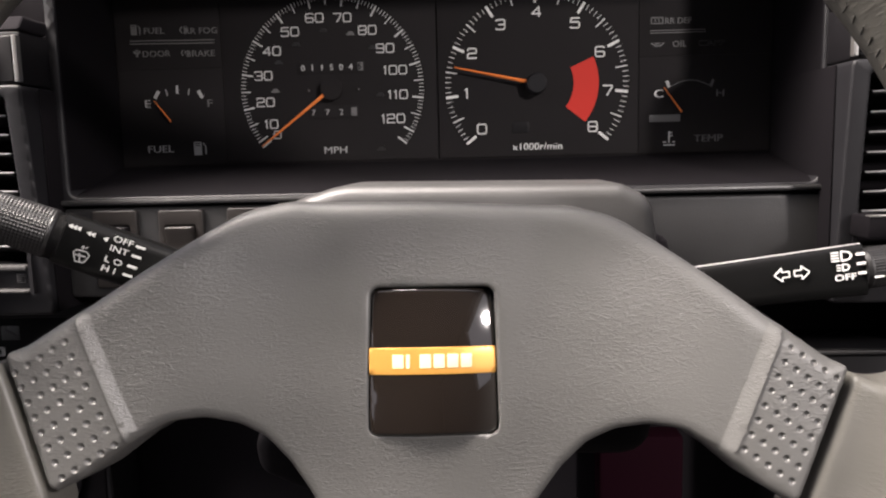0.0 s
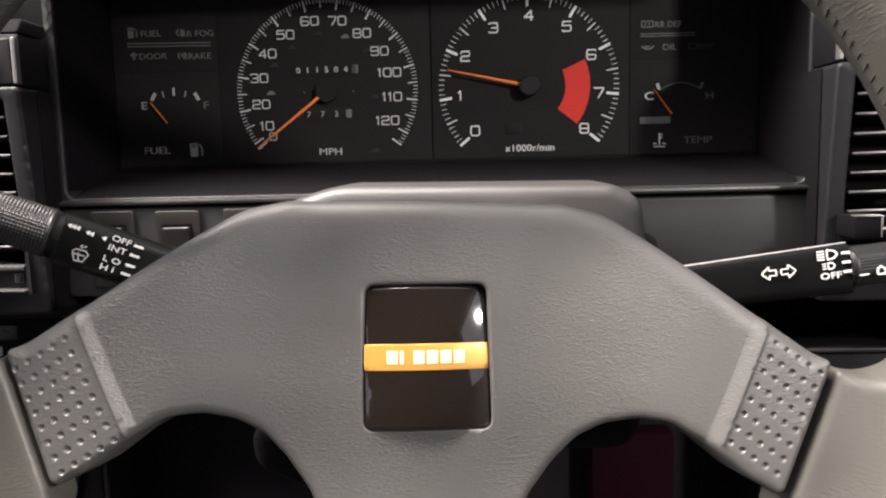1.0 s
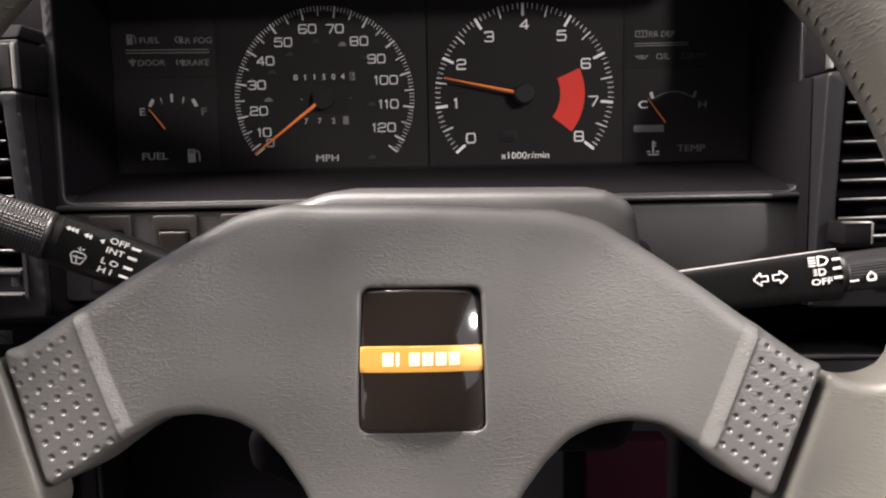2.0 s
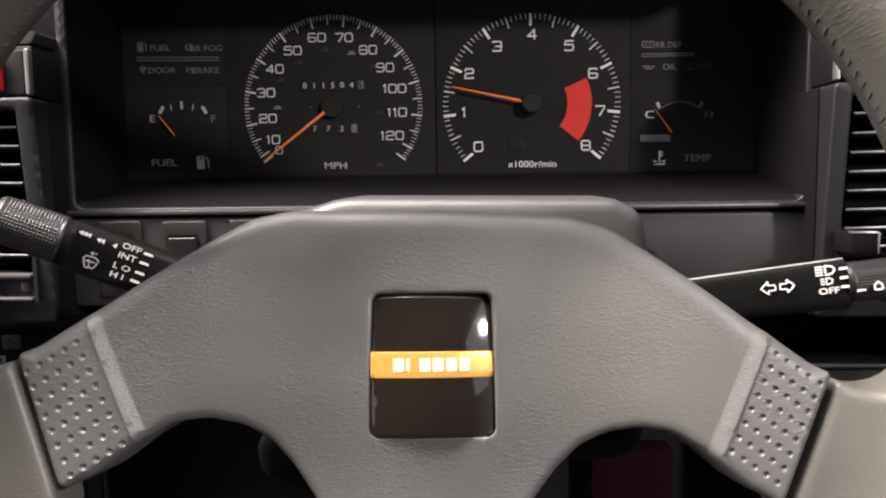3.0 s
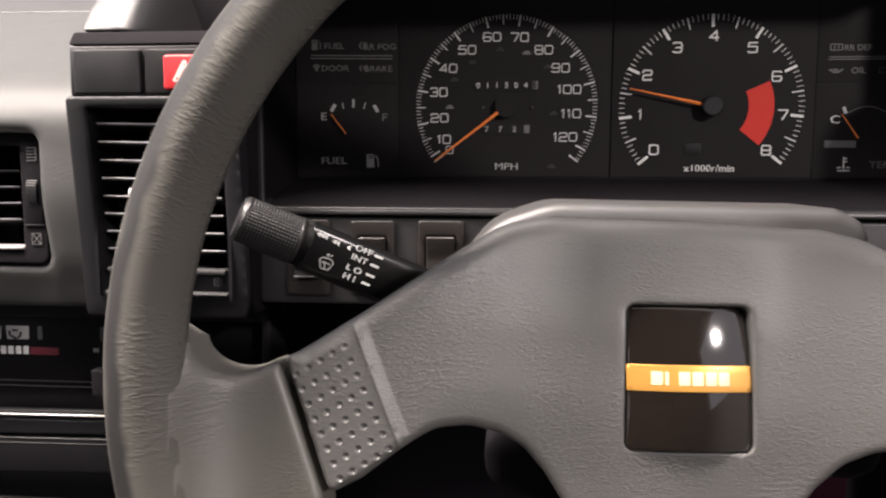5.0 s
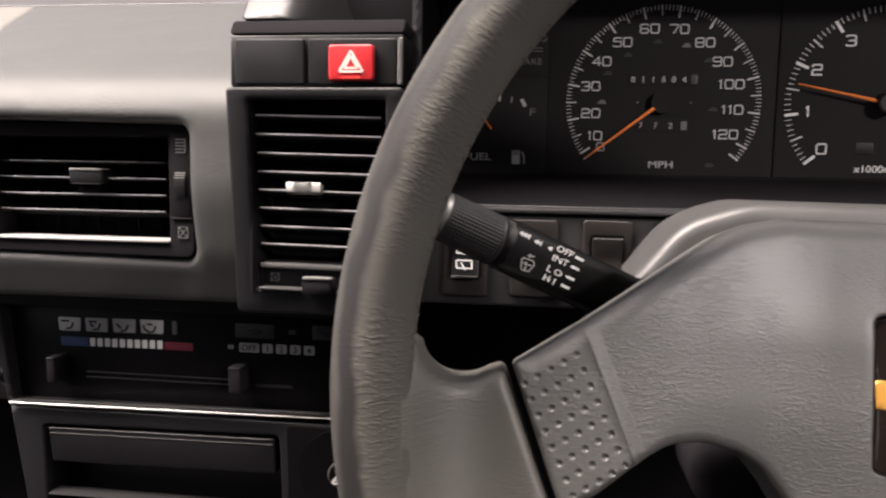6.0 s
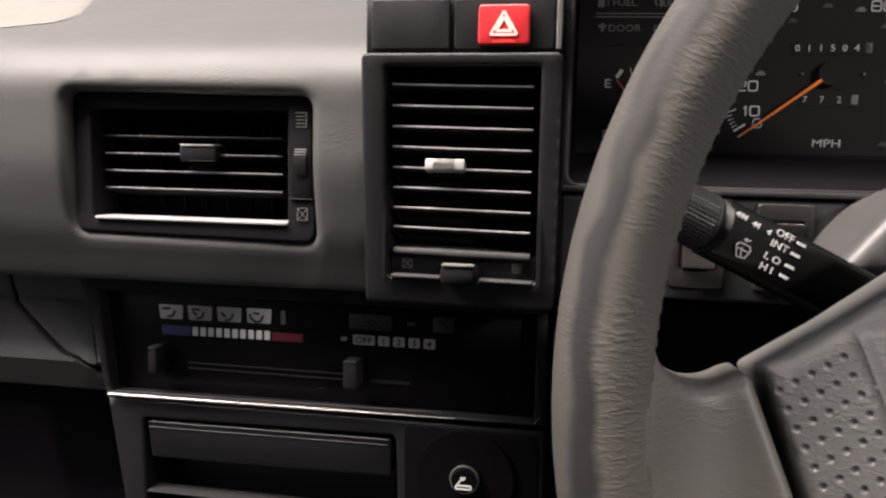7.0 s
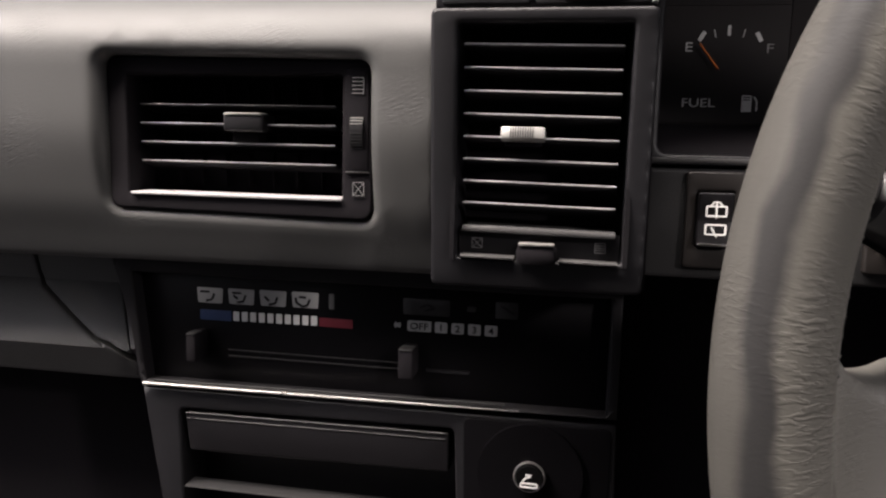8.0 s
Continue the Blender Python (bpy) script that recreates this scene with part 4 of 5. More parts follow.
part("door_symbol", strokes([(-0.1870, 0.0450, -0.1850, 0.0450), (-0.1866, 0.0464, -0.1854, 0.0464), (-0.1866, 0.0436, -0.1854, 0.0436), (-0.1878, 0.0454, -0.1870, 0.0460), (-0.1850, 0.0460, -0.1842, 0.0454)], 0.0011, 0.0008), DIM_MARK, lamps_l)
part("fog_symbol", strokes([(-0.1602, 0.0585, -0.1616, 0.0567), (-0.1616, 0.0567, -0.1602, 0.0549), (-0.1590, 0.0585, -0.1590, 0.0549), (-0.1578, 0.0585, -0.1578, 0.0549)], 0.0006, 0.0008), DIM_MARK, lamps_l)
part("brake_symbol", strokes([(-0.1606, 0.0460, -0.1614, 0.0445), (-0.1614, 0.0445, -0.1606, 0.0430), (-0.1580, 0.0460, -0.1572, 0.0445), (-0.1572, 0.0445, -0.1580, 0.0430), (-0.1593, 0.0456, -0.1593, 0.0440)], 0.0006, 0.0008), DIM_MARK, lamps_l)
lamps_r = part("lamp_panel", flat([rect(0.0838, 0.1520, 0.0351, 0.0800, 0.0002)], 0.0008, 0.0001, 0.001), DIAL, cluster, "black panel of unlit warning lamps")
part("divider", strokes([(0.0894, 0.0470, 0.1180, 0.0470), (0.0894, 0.0482, 0.1180, 0.0482)], 0.0004, 0.0008), DIM_MARK, lamps_r)
write("RR DEF", 0.1040, 0.0530, 0.0009, 0.0030, 1.0, DIM_MARK, lamps_r, "marking")
write("OIL", 0.1048, 0.0412, 0.0009, 0.0032, 1.05, DIM_MARK, lamps_r, "marking")
part("demister_symbol", strokes([(0.0900, 0.0548, 0.0960, 0.0548), (0.0900, 0.0518, 0.0960, 0.0518), (0.0900, 0.0518, 0.0900, 0.0548), (0.0960, 0.0518, 0.0960, 0.0548), (0.0920, 0.0525, 0.0920, 0.0541), (0.0940, 0.0525, 0.0940, 0.0541)], 0.0005, 0.0008), DIM_MARK, lamps_r)
part("oil_symbol", strokes([(0.0900, 0.0418, 0.0915, 0.0410), (0.0915, 0.0404, 0.0950, 0.0404), (0.0950, 0.0404, 0.0966, 0.0420), (0.0918, 0.0416, 0.0945, 0.0416)], 0.0007, 0.0008), DIM_MARK, lamps_r)
write("AMP", 0.1238, 0.0412, 0.0009, 0.0030, 1.05, GREY_PLASTIC, lamps_r, "marking")
part("battery_symbol", strokes([(0.1150, 0.0424, 0.1195, 0.0424), (0.1150, 0.0400, 0.1195, 0.0400), (0.1150, 0.0400, 0.1150, 0.0424), (0.1195, 0.0400, 0.1195, 0.0424)], 0.0004, 0.0008), GREY_PLASTIC, lamps_r)

# ---- lower switch panel ----
panel = thing("lower_fascia", (-0.02, -0.055, -0.06), "grey plastic fascia below the instrument cluster", "fascia")
part("panel_face", pillow([rect(-0.2015, 0.1575, -0.0785, -0.0352, 0.002)], lambda x, z: 0.0585 + 0.0008 * smooth(-0.05, -0.036, z), 0.0018, 0.04, 0.006, dash, back=True), GREY_PLASTIC, panel)
part("lip", box(-0.2015, 0.1575, -0.0615, -0.03, -0.0338, -0.0312, 0.0010), GREY_PLASTIC, panel, "grey lip under the cluster")


def rocker(x0, x1, z0, z1, label, symbols):
    sw = thing("rocker_switch", ((x0 + x1) / 2, -0.06, z0), label, "switch", "switches under the instrument cluster")
    bezel = part("bezel", flat([rect(x0, x1, z0, z1, 0.0018), rect(x0 + 0.0040, x1 - 0.0040, z0 + 0.0085, z1 - 0.0075, 0.0008)], 0.0612, 0.0010, 0.004), SWITCH, sw)
    # Pale strip: the bezel's top highlight put into colour.
    part("bezel_edge", tube([(x0 + 0.0022, -0.0610, z1 - 0.0006), (x1 - 0.0022, -0.0610, z1 - 0.0006)], 0.0003, 6), SHROUD, bezel, "pale strip painted as the bezel's highlight")
    part("well", box(x0 + 0.002, x1 - 0.002, -0.0592, -0.0585, z0 + 0.002, z1 - 0.002, 0), BLACK, sw)
    but = part("button", pillow([rect(x0 + 0.0044, x1 - 0.0044, z0 + 0.0090, z1 - 0.0080, 0.0008)], lambda x, z: 0.0628 + 0.0022 * abs((z - (z0 + z1) / 2) / 0.012), 0.0006, 0.004, 0.002, dash, grid=0.002), BLACK if symbols else SWITCH, sw)
    # Bright strip painted for the highlight on the button's top.
    part("button_rim", tube([(x0 + 0.0050, -0.0642, z1 - 0.0083), (x1 - 0.0050, -0.0642, z1 - 0.0083)], 0.0003, 6), EDGE_GLINT, but, "bright strip painted as the button's highlight")
    if symbols:
        part("button_edge", box(x0 + 0.0048, x1 - 0.0048, -0.0650, -0.0630, z0 + 0.0092, z0 + 0.0103, 0.0003), CHROME, but, "bright lower edge")
        cx, cz = (x0 + x1) / 2, (z0 + z1) / 2
        a = [(-0.0042, 0.0020, 0.0042, 0.0020), (-0.0042, 0.0066, 0.0042, 0.0066), (-0.0042, 0.0020, -0.0042, 0.0066), (0.0042, 0.0020, 0.0042, 0.0066), (0, 0.0010, 0, 0.0088), (-0.0026, 0.0066, -0.0012, 0.0086), (0.0026, 0.0066, 0.0012, 0.0086), (-0.0012, 0.0086, 0.0012, 0.0086),
             (-0.0042, -0.0068, 0.0042, -0.0068), (-0.0042, -0.0022, 0.0042, -0.0022), (-0.0042, -0.0068, -0.0042, -0.0022), (0.0042, -0.0068, 0.0042, -0.0022), (-0.0018, -0.0034, 0.0006, -0.0080)]
        part("wiper_symbol", strokes([(cx + p * 0.86, cz + q * 0.80 + 0.0005, cx + r * 0.86, cz + s * 0.80 + 0.0005) for p, q, r, s in a], 0.0006, 0.0652), MARK, but)
    return sw


rocker(-0.1868, -0.1650, -0.0738, -0.0362, "grey rocker switch with white rear wiper symbols", True)
rocker(-0.1548, -0.1328, -0.0732, -0.0366, "grey blank rocker switch behind the wiper stalk", False)
rocker(-0.1215, -0.0990, -0.0732, -0.0362, "grey blank rocker switch beside the column", False)


# ---- tall vents either side of the cluster ----
def vent_front(z):
    return 0.0785 + 0.1 * (z + 0.03)


def slat(bm, y, z):
    """Leans a blade down towards its inner end."""
    bmesh.ops.rotate(bm, verts=bm.verts, cent=(0, y, z), matrix=Matrix.Rotation(radians(-14), 3, "X"))
    return bm


def tipped(bm, y, z):
    """Leans a tab's face back so that it looks up."""
    bmesh.ops.rotate(bm, verts=bm.verts, cent=(0, y, z), matrix=Matrix.Rotation(radians(-20), 3, "X"))
    return bm


def tall_vent(s, label):
    """s: 1 for the one beside the passenger pad, -1 for its mirror image across the cluster."""
    X = (lambda x: x) if s > 0 else (lambda x: -0.048 - x)

    def R(x0, x1, z0, z1, r=0.002):
        a, b = sorted((X(x0), X(x1)))
        return rect(a, b, z0, z1, r)

    def B(x0, x1, *rest, r=0.0006):
        a, b = sorted((X(x0), X(x1)))
        return box(a, b, *rest, r)
    vent = thing("tall_air_vent", (X(-0.243), -0.06, -0.083), label, "air vent", "vents beside the instrument cluster")
    part("frame", pillow([R(-0.2845, -0.2022, -0.0840, 0.0215, 0.0025), R(-0.2745, -0.2105, -0.0722, 0.0162, 0.0015)], lambda x, z: vent_front(z), 0.0016, 0.03, 0.004, dash, grid=0.008), DARK_PLASTIC, vent, "dark grey plastic frame")
    part("duct", B(-0.2755, -0.2095, -0.050, -0.049, -0.073, 0.017, r=0), DIAL_EDGE, vent)
    for a, b in ((-0.2765, -0.2747), (-0.2103, -0.2085)):
        part("duct_side", B(a, b, -0.077, -0.045, -0.073, 0.017, r=0), BLACK, vent)

    def leant(bm):
        """The blades hang a little lower on the driver's side."""
        for v in bm.verts:
            v.co.z -= s * 0.015 * (v.co.x - X(-0.2430))
        return bm
    for k in range(8):
        z = 0.0087 - k * 0.00855
        y = -vent_front(z) + 0.0045
        part("slat", leant(slat(B(-0.2725, -0.2134, y, y + 0.014, z - 0.0008, z + 0.0008, r=0.0007), y, z)), SLAT, vent)
        # Bright strip puts the slat's highlight into colour.
        part("slat_glint", leant(B(-0.2723, -0.2136, y - 0.0003, y + 0.0008, z - 0.0001, z + 0.0006, r=0.0002)), EDGE_GLINT, vent, "bright strip painted as a slat's highlight")
        if k == 4:
            tab = part("tab", tipped(B(-0.2575, -0.2409, y - 0.0060, y - 0.001, -0.0254, -0.0205, r=0.0008), y - 0.0060, -0.0254), TAB, vent, "worn silver adjusting tab")
            part("tab_foot", B(-0.2560, -0.2424, y - 0.001, y + 0.004, z - 0.0030, z + 0.0002, r=0.0006), DIAL_EDGE, vent)
            for j in range(10):
                x = -0.2539 + j * 0.00092
                part("rib", tipped(B(x, x + 0.0004, y - 0.0063, y - 0.0056, -0.0250, -0.0209, r=0), y - 0.0060, -0.0254), BLACK, tab)
    y = -vent_front(-0.061)
    part("sill", leant(B(-0.2722, -0.2130, y + 0.001, y + 0.018, -0.0622, -0.0598, r=0.0008)), SHROUD, vent)
    # Pale strips imitate light caught on the frame's lower inner edge.
    for a, b in ((-0.2722, -0.2510), (-0.2342, -0.2118)):
        part("ledge", leant(B(a, b, y - 0.0015, y + 0.006, -0.0722, -0.0711, r=0.0004)), SHROUD, vent, "pale strip painted as the lower edge's highlight")
    part("lower_bay", B(-0.2738, -0.2112, y + 0.006, y + 0.012, -0.0722, -0.0620, r=0), BLACK, vent)
    slide = part("slider", B(-0.2500, -0.2350, y - 0.0062, y + 0.008, -0.0735, -0.0652, r=0.0024), DEEP, vent)
    part("slider_edge", B(-0.2492, -0.2358, y - 0.0066, y - 0.002, -0.0655, -0.0646, r=0.0003), TAB, slide)
    for x, crossed in ((X(-0.2665), True), (X(-0.2185), False)):
        lines = [(x - 0.002, -0.0686, x + 0.002, -0.0686), (x - 0.002, -0.0648, x + 0.002, -0.0648), (x - 0.002, -0.0686, x - 0.002, -0.0648), (x + 0.002, -0.0686, x + 0.002, -0.0648)]
        lines += [(x - 0.002, -0.0686, x + 0.002, -0.0648), (x - 0.002, -0.0648, x + 0.002, -0.0686)] if crossed else [(x - 0.002, z, x + 0.002, z) for z in (-0.0676, -0.0667, -0.0658)]
        part("symbol", strokes(lines, 0.0003, -y - 0.0058), DIM_MARK, vent)
    # Near-black strip over the frame's side wall puts its shade into colour.
    part("side", B(-0.2020, -0.2012, -0.0700, 0.01, -0.083, 0.0205, r=0.0002), DIAL_EDGE, vent)
    return vent, R, B, X


vent_l, R1, B1, X1 = tall_vent(1, "grey framed tall air vent with horizontal slats and silver tab")
vent_r, R2, B2, X2 = tall_vent(-1, "grey framed tall air vent with horizontal slats beside the lamp stalk")
closer = part("closing_lever", box(0.1593, 0.1712, -0.0920, -0.072, -0.0530, -0.0434, 0.0010), DIAL_EDGE, vent_r, "small dark closing lever")
part("lever_edge", box(0.1597, 0.1708, -0.0923, -0.088, -0.0438, -0.0431, 0.0002), SILVER, closer, "bright thin edge")
part("lever_edge", box(0.1707, 0.1714, -0.0923, -0.088, -0.0526, -0.0436, 0.0002), SILVER, closer, "bright thin edge")

for R, B, X, hazard in ((R1, B1, X1, True), (R2, B2, X2, False)):
    pod = thing("switch_pod", (X(-0.243), -0.06, 0.0215), "dark switch pod above the tall air vent" + ("" if hazard else " by the lamp stalk"), "switch pod")
    part("pod_body", B(-0.2835, -0.2030, -0.0795, 0.01, 0.0218, 0.0450, r=0.0012), BLACK, pod)
    part("blank_plate", flat([R(-0.2805, -0.2480, 0.0228, 0.0430, 0.0012)], 0.0815, 0.0008, 0.003), DARK_PLASTIC, pod, "blank dark grey plate")
    part("switch_plate", flat([R(-0.2462, -0.2062, 0.0228, 0.0430, 0.0012)], 0.0808, 0.0006, 0.003), BLACK, pod)
    part("edge", flat([R(-0.2052, -0.2032, 0.0228, 0.0430, 0.0004)], 0.0820, 0.0004, 0.003), SILVER, pod, "thin bright edge")
    part("brow", pillow([R(-0.2838, -0.2030, 0.0455, 0.0522, 0.0015)], lambda x, z: 0.0795 - 0.7 * (z - 0.0455), 0.0010, 0.02, 0.005, dash), DEEP, pod, "dark sloping top of the pod")
    part("cap", pillow([R(-0.2810, -0.2250, 0.0528, 0.112, 0.003)], lambda x, z: 0.0740 - 0.75 * (z - 0.0528) - 0.05 * smooth(-0.262, -0.228, x if X(0) == 0 else -0.048 - x), 0.0018, 0.02, 0.005, dash, grid=0.004), GREY_PLASTIC, pod, "dark grey padded cap", smooth=60)
    # Solid black stands in for the shaded hollow below the hood.
    part("hood_shade", B(-0.2560, -0.2025, -0.030, 0.05, 0.0452, 0.110, r=0.002), DEEP, pod, "black box standing for the shade under the hood")

hazard_switch = thing("hazard_switch", (-0.226, -0.081, 0.0242), "red square hazard warning switch with white triangle", "switch")
but = part("button", pillow([rect(-0.2362, -0.2157, 0.0242, 0.0400, 0.0016)], lambda x, z: 0.0835, 0.0010, 0.004, 0.002, dash), HAZARD, hazard_switch)
tri = [(-0.2312, 0.0282), (-0.2206, 0.0282), (-0.2259, 0.0372)]
part("triangle", strokes([(*tri[k], *tri[(k + 1) % 3]) for k in range(3)], 0.0010, 0.0836), HAZARD_MARK, but)
part("triangle", strokes([(-0.2290, 0.0297, -0.2228, 0.0297), (-0.2290, 0.0297, -0.2259, 0.0350), (-0.2228, 0.0297, -0.2259, 0.0350)], 0.0011, 0.0836), HAZARD_MARK, but)
part("lower_mark", strokes([(-0.2304, 0.0256, -0.2214, 0.0256)], 0.0010, 0.0836), RED_ZONE, but)

# ---- passenger side of the dash ----
def pad_height(x, z):
    """A near-upright face, a round nose and a long top running to the windscreen."""
    h = 0.062 - 0.007 * smooth(0.02, 0.07, -z) - 0.009 * smooth(0.055, 0.090, -z)
    t = max(0, z - 0.008)
    return h - 0.014 * (t / 0.024) ** 2 if t < 0.024 else h - 0.014 - (t - 0.024) * 2.6


dashboard = thing("dashboard", (-0.40, 0.0, -0.16), "grey padded dashboard with a glovebox on the passenger side", "dashboard")
part("passenger_pad", pillow([rounded([(-0.80, -0.0880), (-0.2855, -0.0850), (-0.2855, 0.1135), (-0.80, 0.1135)], 0.004), rounded([(-0.4385, -0.0603), (-0.3142, -0.0618), (-0.3142, 0.0060), (-0.4385, 0.0080)], 0.006)],
     pad_height, (0.0035, 0.0050), 0.025, 0.005, dash, grid=0.006), DASH_SKIN, dashboard, "soft grey vinyl pad", smooth=60)
part("dash_top", pillow([rect(-0.80, 0.30, 0.1145, 0.190, 0.002)], lambda x, z: -0.170 - (z - 0.1145) * 1.5, 0.002, 0.02, 0.01, dash, grid=0.02), SHROUD, dashboard, "darker grey strip running to the windscreen", smooth=60)
# A paler patch standing slightly proud of the dash top.
part("raised_patch", pillow([rounded([(-0.80, 0.0450), (-0.512, 0.0455), (-0.4850, 0.0515), (-0.4870, 0.0585), (-0.5150, 0.0790), (-0.5500, 0.1100), (-0.80, 0.1110)], [0, 0.012, 0.006, 0.006, 0.02, 0.004, 0])], lambda x, z: pad_height(x, z) + 0.0032, 0.0032, 0.003, 0.004, dash, grid=0.006), CREAM, dashboard, "pale smooth raised patch on the dash top", smooth=60)


def lower_height(x, z):
    """Upright at the top, a flat fold that looks up, and a lower face tucked under."""
    return 0.018 * min(1, max(0, (-z - 0.107) / 0.031)) - 0.012 * min(1, max(0, (-z - 0.1385) / 0.0215))


gap = [(-0.525, -0.089), (-0.5219, -0.1033), (-0.5182, -0.1104), (-0.4982, -0.1229), (-0.4777, -0.1348), (-0.469, -0.1367), (-0.4581, -0.145)]
part("glovebox_lid", pillow([[(-0.80, -0.1590), (-0.4440, -0.1580), (-0.4440, -0.1500)] + [(x - 0.0007, z - 0.0006) for x, z in reversed(gap)] + [(-0.80, -0.0890)]], lower_height, 0.0010, 0.03, 0.004, dash, grid=0.004), DASH_SKIN, dashboard, "grey glovebox lid", smooth=30)
part("glovebox_frame", pillow([[(x + 0.0007, z + 0.0006) for x, z in gap[:6]] + [(-0.4540, -0.1430), (-0.4600, -0.1300), (-0.4690, -0.1116), (-0.4765, -0.0890)]], lower_height, 0.0008, 0.03, 0.004, dash, grid=0.004), DASH_SKIN, dashboard, smooth=30)
part("frame_edge", pillow([[(-0.4750, -0.0890), (-0.4675, -0.1116), (-0.4585, -0.1300), (-0.4530, -0.1420), (-0.4440, -0.1420), (-0.4440, -0.0890)]], lambda x, z: lower_height(x, z) + 0.0015, 0.0008, 0.03, 0.004, dash), DARK_PLASTIC, dashboard, "dark edge beside the heater panel")
# The knee panel's black stands in for the shade under the wheel.
part("knee_panel", box(-0.205, 0.30, 0.00, 0.03, -0.40, -0.050, 0.004), DEEP, dashboard, "black panel with shade in its colour, under the wheel")
part("door_side_panel", box(0.150, 0.42, -0.045, 0.03, -0.40, -0.113, 0.003), BLACK, dashboard, "black lower panel by the door")
part("door_side_edge", box(0.150, 0.42, -0.0490, -0.0450, -0.1142, -0.1122, 0.0006), GREY_PLASTIC, dashboard)
part("door_side_upper", box(0.235, 0.42, -0.070, 0.02, -0.112, 0.06, 0.006), DARK_PLASTIC, dashboard)
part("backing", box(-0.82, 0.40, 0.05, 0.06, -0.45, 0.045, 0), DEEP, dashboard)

# ---- passenger vent ----
pvent = thing("wide_air_vent", (-0.374, -0.05, -0.06), "black wide air vent set in the grey pad", "air vent")
part("bezel", pillow([rounded([(-0.4382, -0.0600), (-0.3145, -0.0615), (-0.3145, 0.0057), (-0.4382, 0.0077)], 0.005), rect(-0.4287, -0.3279, -0.0530, -0.0002, 0.001)], lambda x, z: 0.0545, 0.0012, 0.02, 0.004, dash), DEEP, pvent, "black bezel")
part("duct", box(-0.430, -0.314, -0.030, -0.029, -0.056, 0.004, 0), DIAL_EDGE, pvent)
for k in range(4):
    z = -0.0131 - 0.0085 * k
    part("slat", slat(box(-0.4262, -0.3330, -0.0480, -0.036, z - 0.0007, z + 0.0007, 0.0006), -0.048, z), SLAT, pvent)
    # Each slat's highlight is painted on as a thin bright strip.
    part("slat_glint", box(-0.4260, -0.3332, -0.0483, -0.0472, z - 0.0001, z + (0.0005 if k else 0.0002), 0.0001), EDGE_GLINT if k else SILVER, pvent, "bright strip painted as a slat's highlight")
for k in range(7):
    x = -0.4150 + 0.0118 * k
    part("upright_blade", box(x - 0.0005, x + 0.0005, -0.0350, -0.0305, -0.050, -0.002, 0), DIAL_EDGE, pvent)
# The sill's highlight is put into its bright colour.
part("sill", box(-0.4272, -0.3280, -0.0560, -0.040, -0.0536, -0.0522, 0.0005), EDGE_GLINT, pvent, "sill with its highlight put into a bright colour")
tab = part("tab", box(-0.3829, -0.3642, -0.0540, -0.040, -0.0246, -0.0170, 0.0014, 3), BLACK, pvent, "dark adjusting tab")
part("tab_edge", box(-0.3822, -0.3649, -0.0546, -0.046, -0.0176, -0.0165, 0.0004), TAB, tab)
part("tab_foot", box(-0.3800, -0.3680, -0.0500, -0.040, -0.0290, -0.0240, 0.0006), DIAL_EDGE, tab)
part("wheel_bay", box(-0.3265, -0.3160, -0.0553, -0.050, -0.0405, 0.0025, 0.0008), DEEP, pvent)
part("bay_edge", box(-0.3262, -0.3158, -0.0556, -0.052, -0.0412, -0.0406, 0.0002), GREY_PLASTIC, pvent)
wheel = part("thumbwheel", tube([(-0.3240, -0.0445, -0.0240), (-0.3182, -0.0445, -0.0240)], 0.0125, 48, across=Vector((0, 0, 1))), BLACK, pvent, "ribbed dark thumbwheel")
for k in range(17):
    w = radians(52 - 6.0 * k)
    if k in (7, 8):
        continue
    p = Vector((0, -0.0445 - 0.0127 * math.cos(w), -0.0240 + 0.0127 * math.sin(w)))
    part("rib", box(-0.3238, -0.3184, p.y - 0.0002, p.y + 0.0015, p.z - 0.00022, p.z + 0.00022, 0), TAB if k < 7 else GREY_PLASTIC, wheel)
part("symbol", strokes([(-0.3232, z, -0.3182, z) for z in (-0.0078, -0.0062, -0.0046, -0.0030, -0.0014)] + [(-0.3182, -0.0078, -0.3182, -0.0014)], 0.0004, 0.0555), DIM_MARK, pvent)
part("symbol", strokes([(-0.3228, -0.0508, -0.3180, -0.0452), (-0.3228, -0.0452, -0.3180, -0.0508), (-0.3228, -0.0508, -0.3180, -0.0508), (-0.3228, -0.0452, -0.3180, -0.0452), (-0.3228, -0.0508, -0.3228, -0.0452), (-0.3180, -0.0508, -0.3180, -0.0452)], 0.0003, 0.0549), DIM_MARK, pvent)

# ---- heater controls ----
heater = thing("heater_controls", (-0.33, -0.02, -0.152), "black heater control panel with sliders and dim symbols", "heater controls")
part("surround", pillow([[(-0.4425, -0.1520), (-0.2060, -0.1500), (-0.2060, -0.0860), (-0.4568, -0.0878), (-0.4513, -0.1062), (-0.4468, -0.1262)], [(-0.4395, -0.1500), (-0.2110, -0.1485), (-0.2110, -0.0945), (-0.4455, -0.0945)]], lambda x, z: 0.030, 0.0012, 0.03, 0.005, dash), VENT_BLACK, heater, "dark surround")
face = part("face", box(-0.450, -0.208, -0.0215, -0.010, -0.151, -0.093, 0.0005), CONTROL_BLACK, heater, "black control face")
# Taper and dark tail put the strip's fading highlight into shape and colour.
part("trim_strip", tube([(-0.4403, -0.0310, -0.1512), (-0.3200, -0.0310, -0.1499), (-0.2500, -0.0310, -0.1491)], [0.0009, 0.0008, 0.0003], 10), SILVER, heater, "thin silver trim strip")
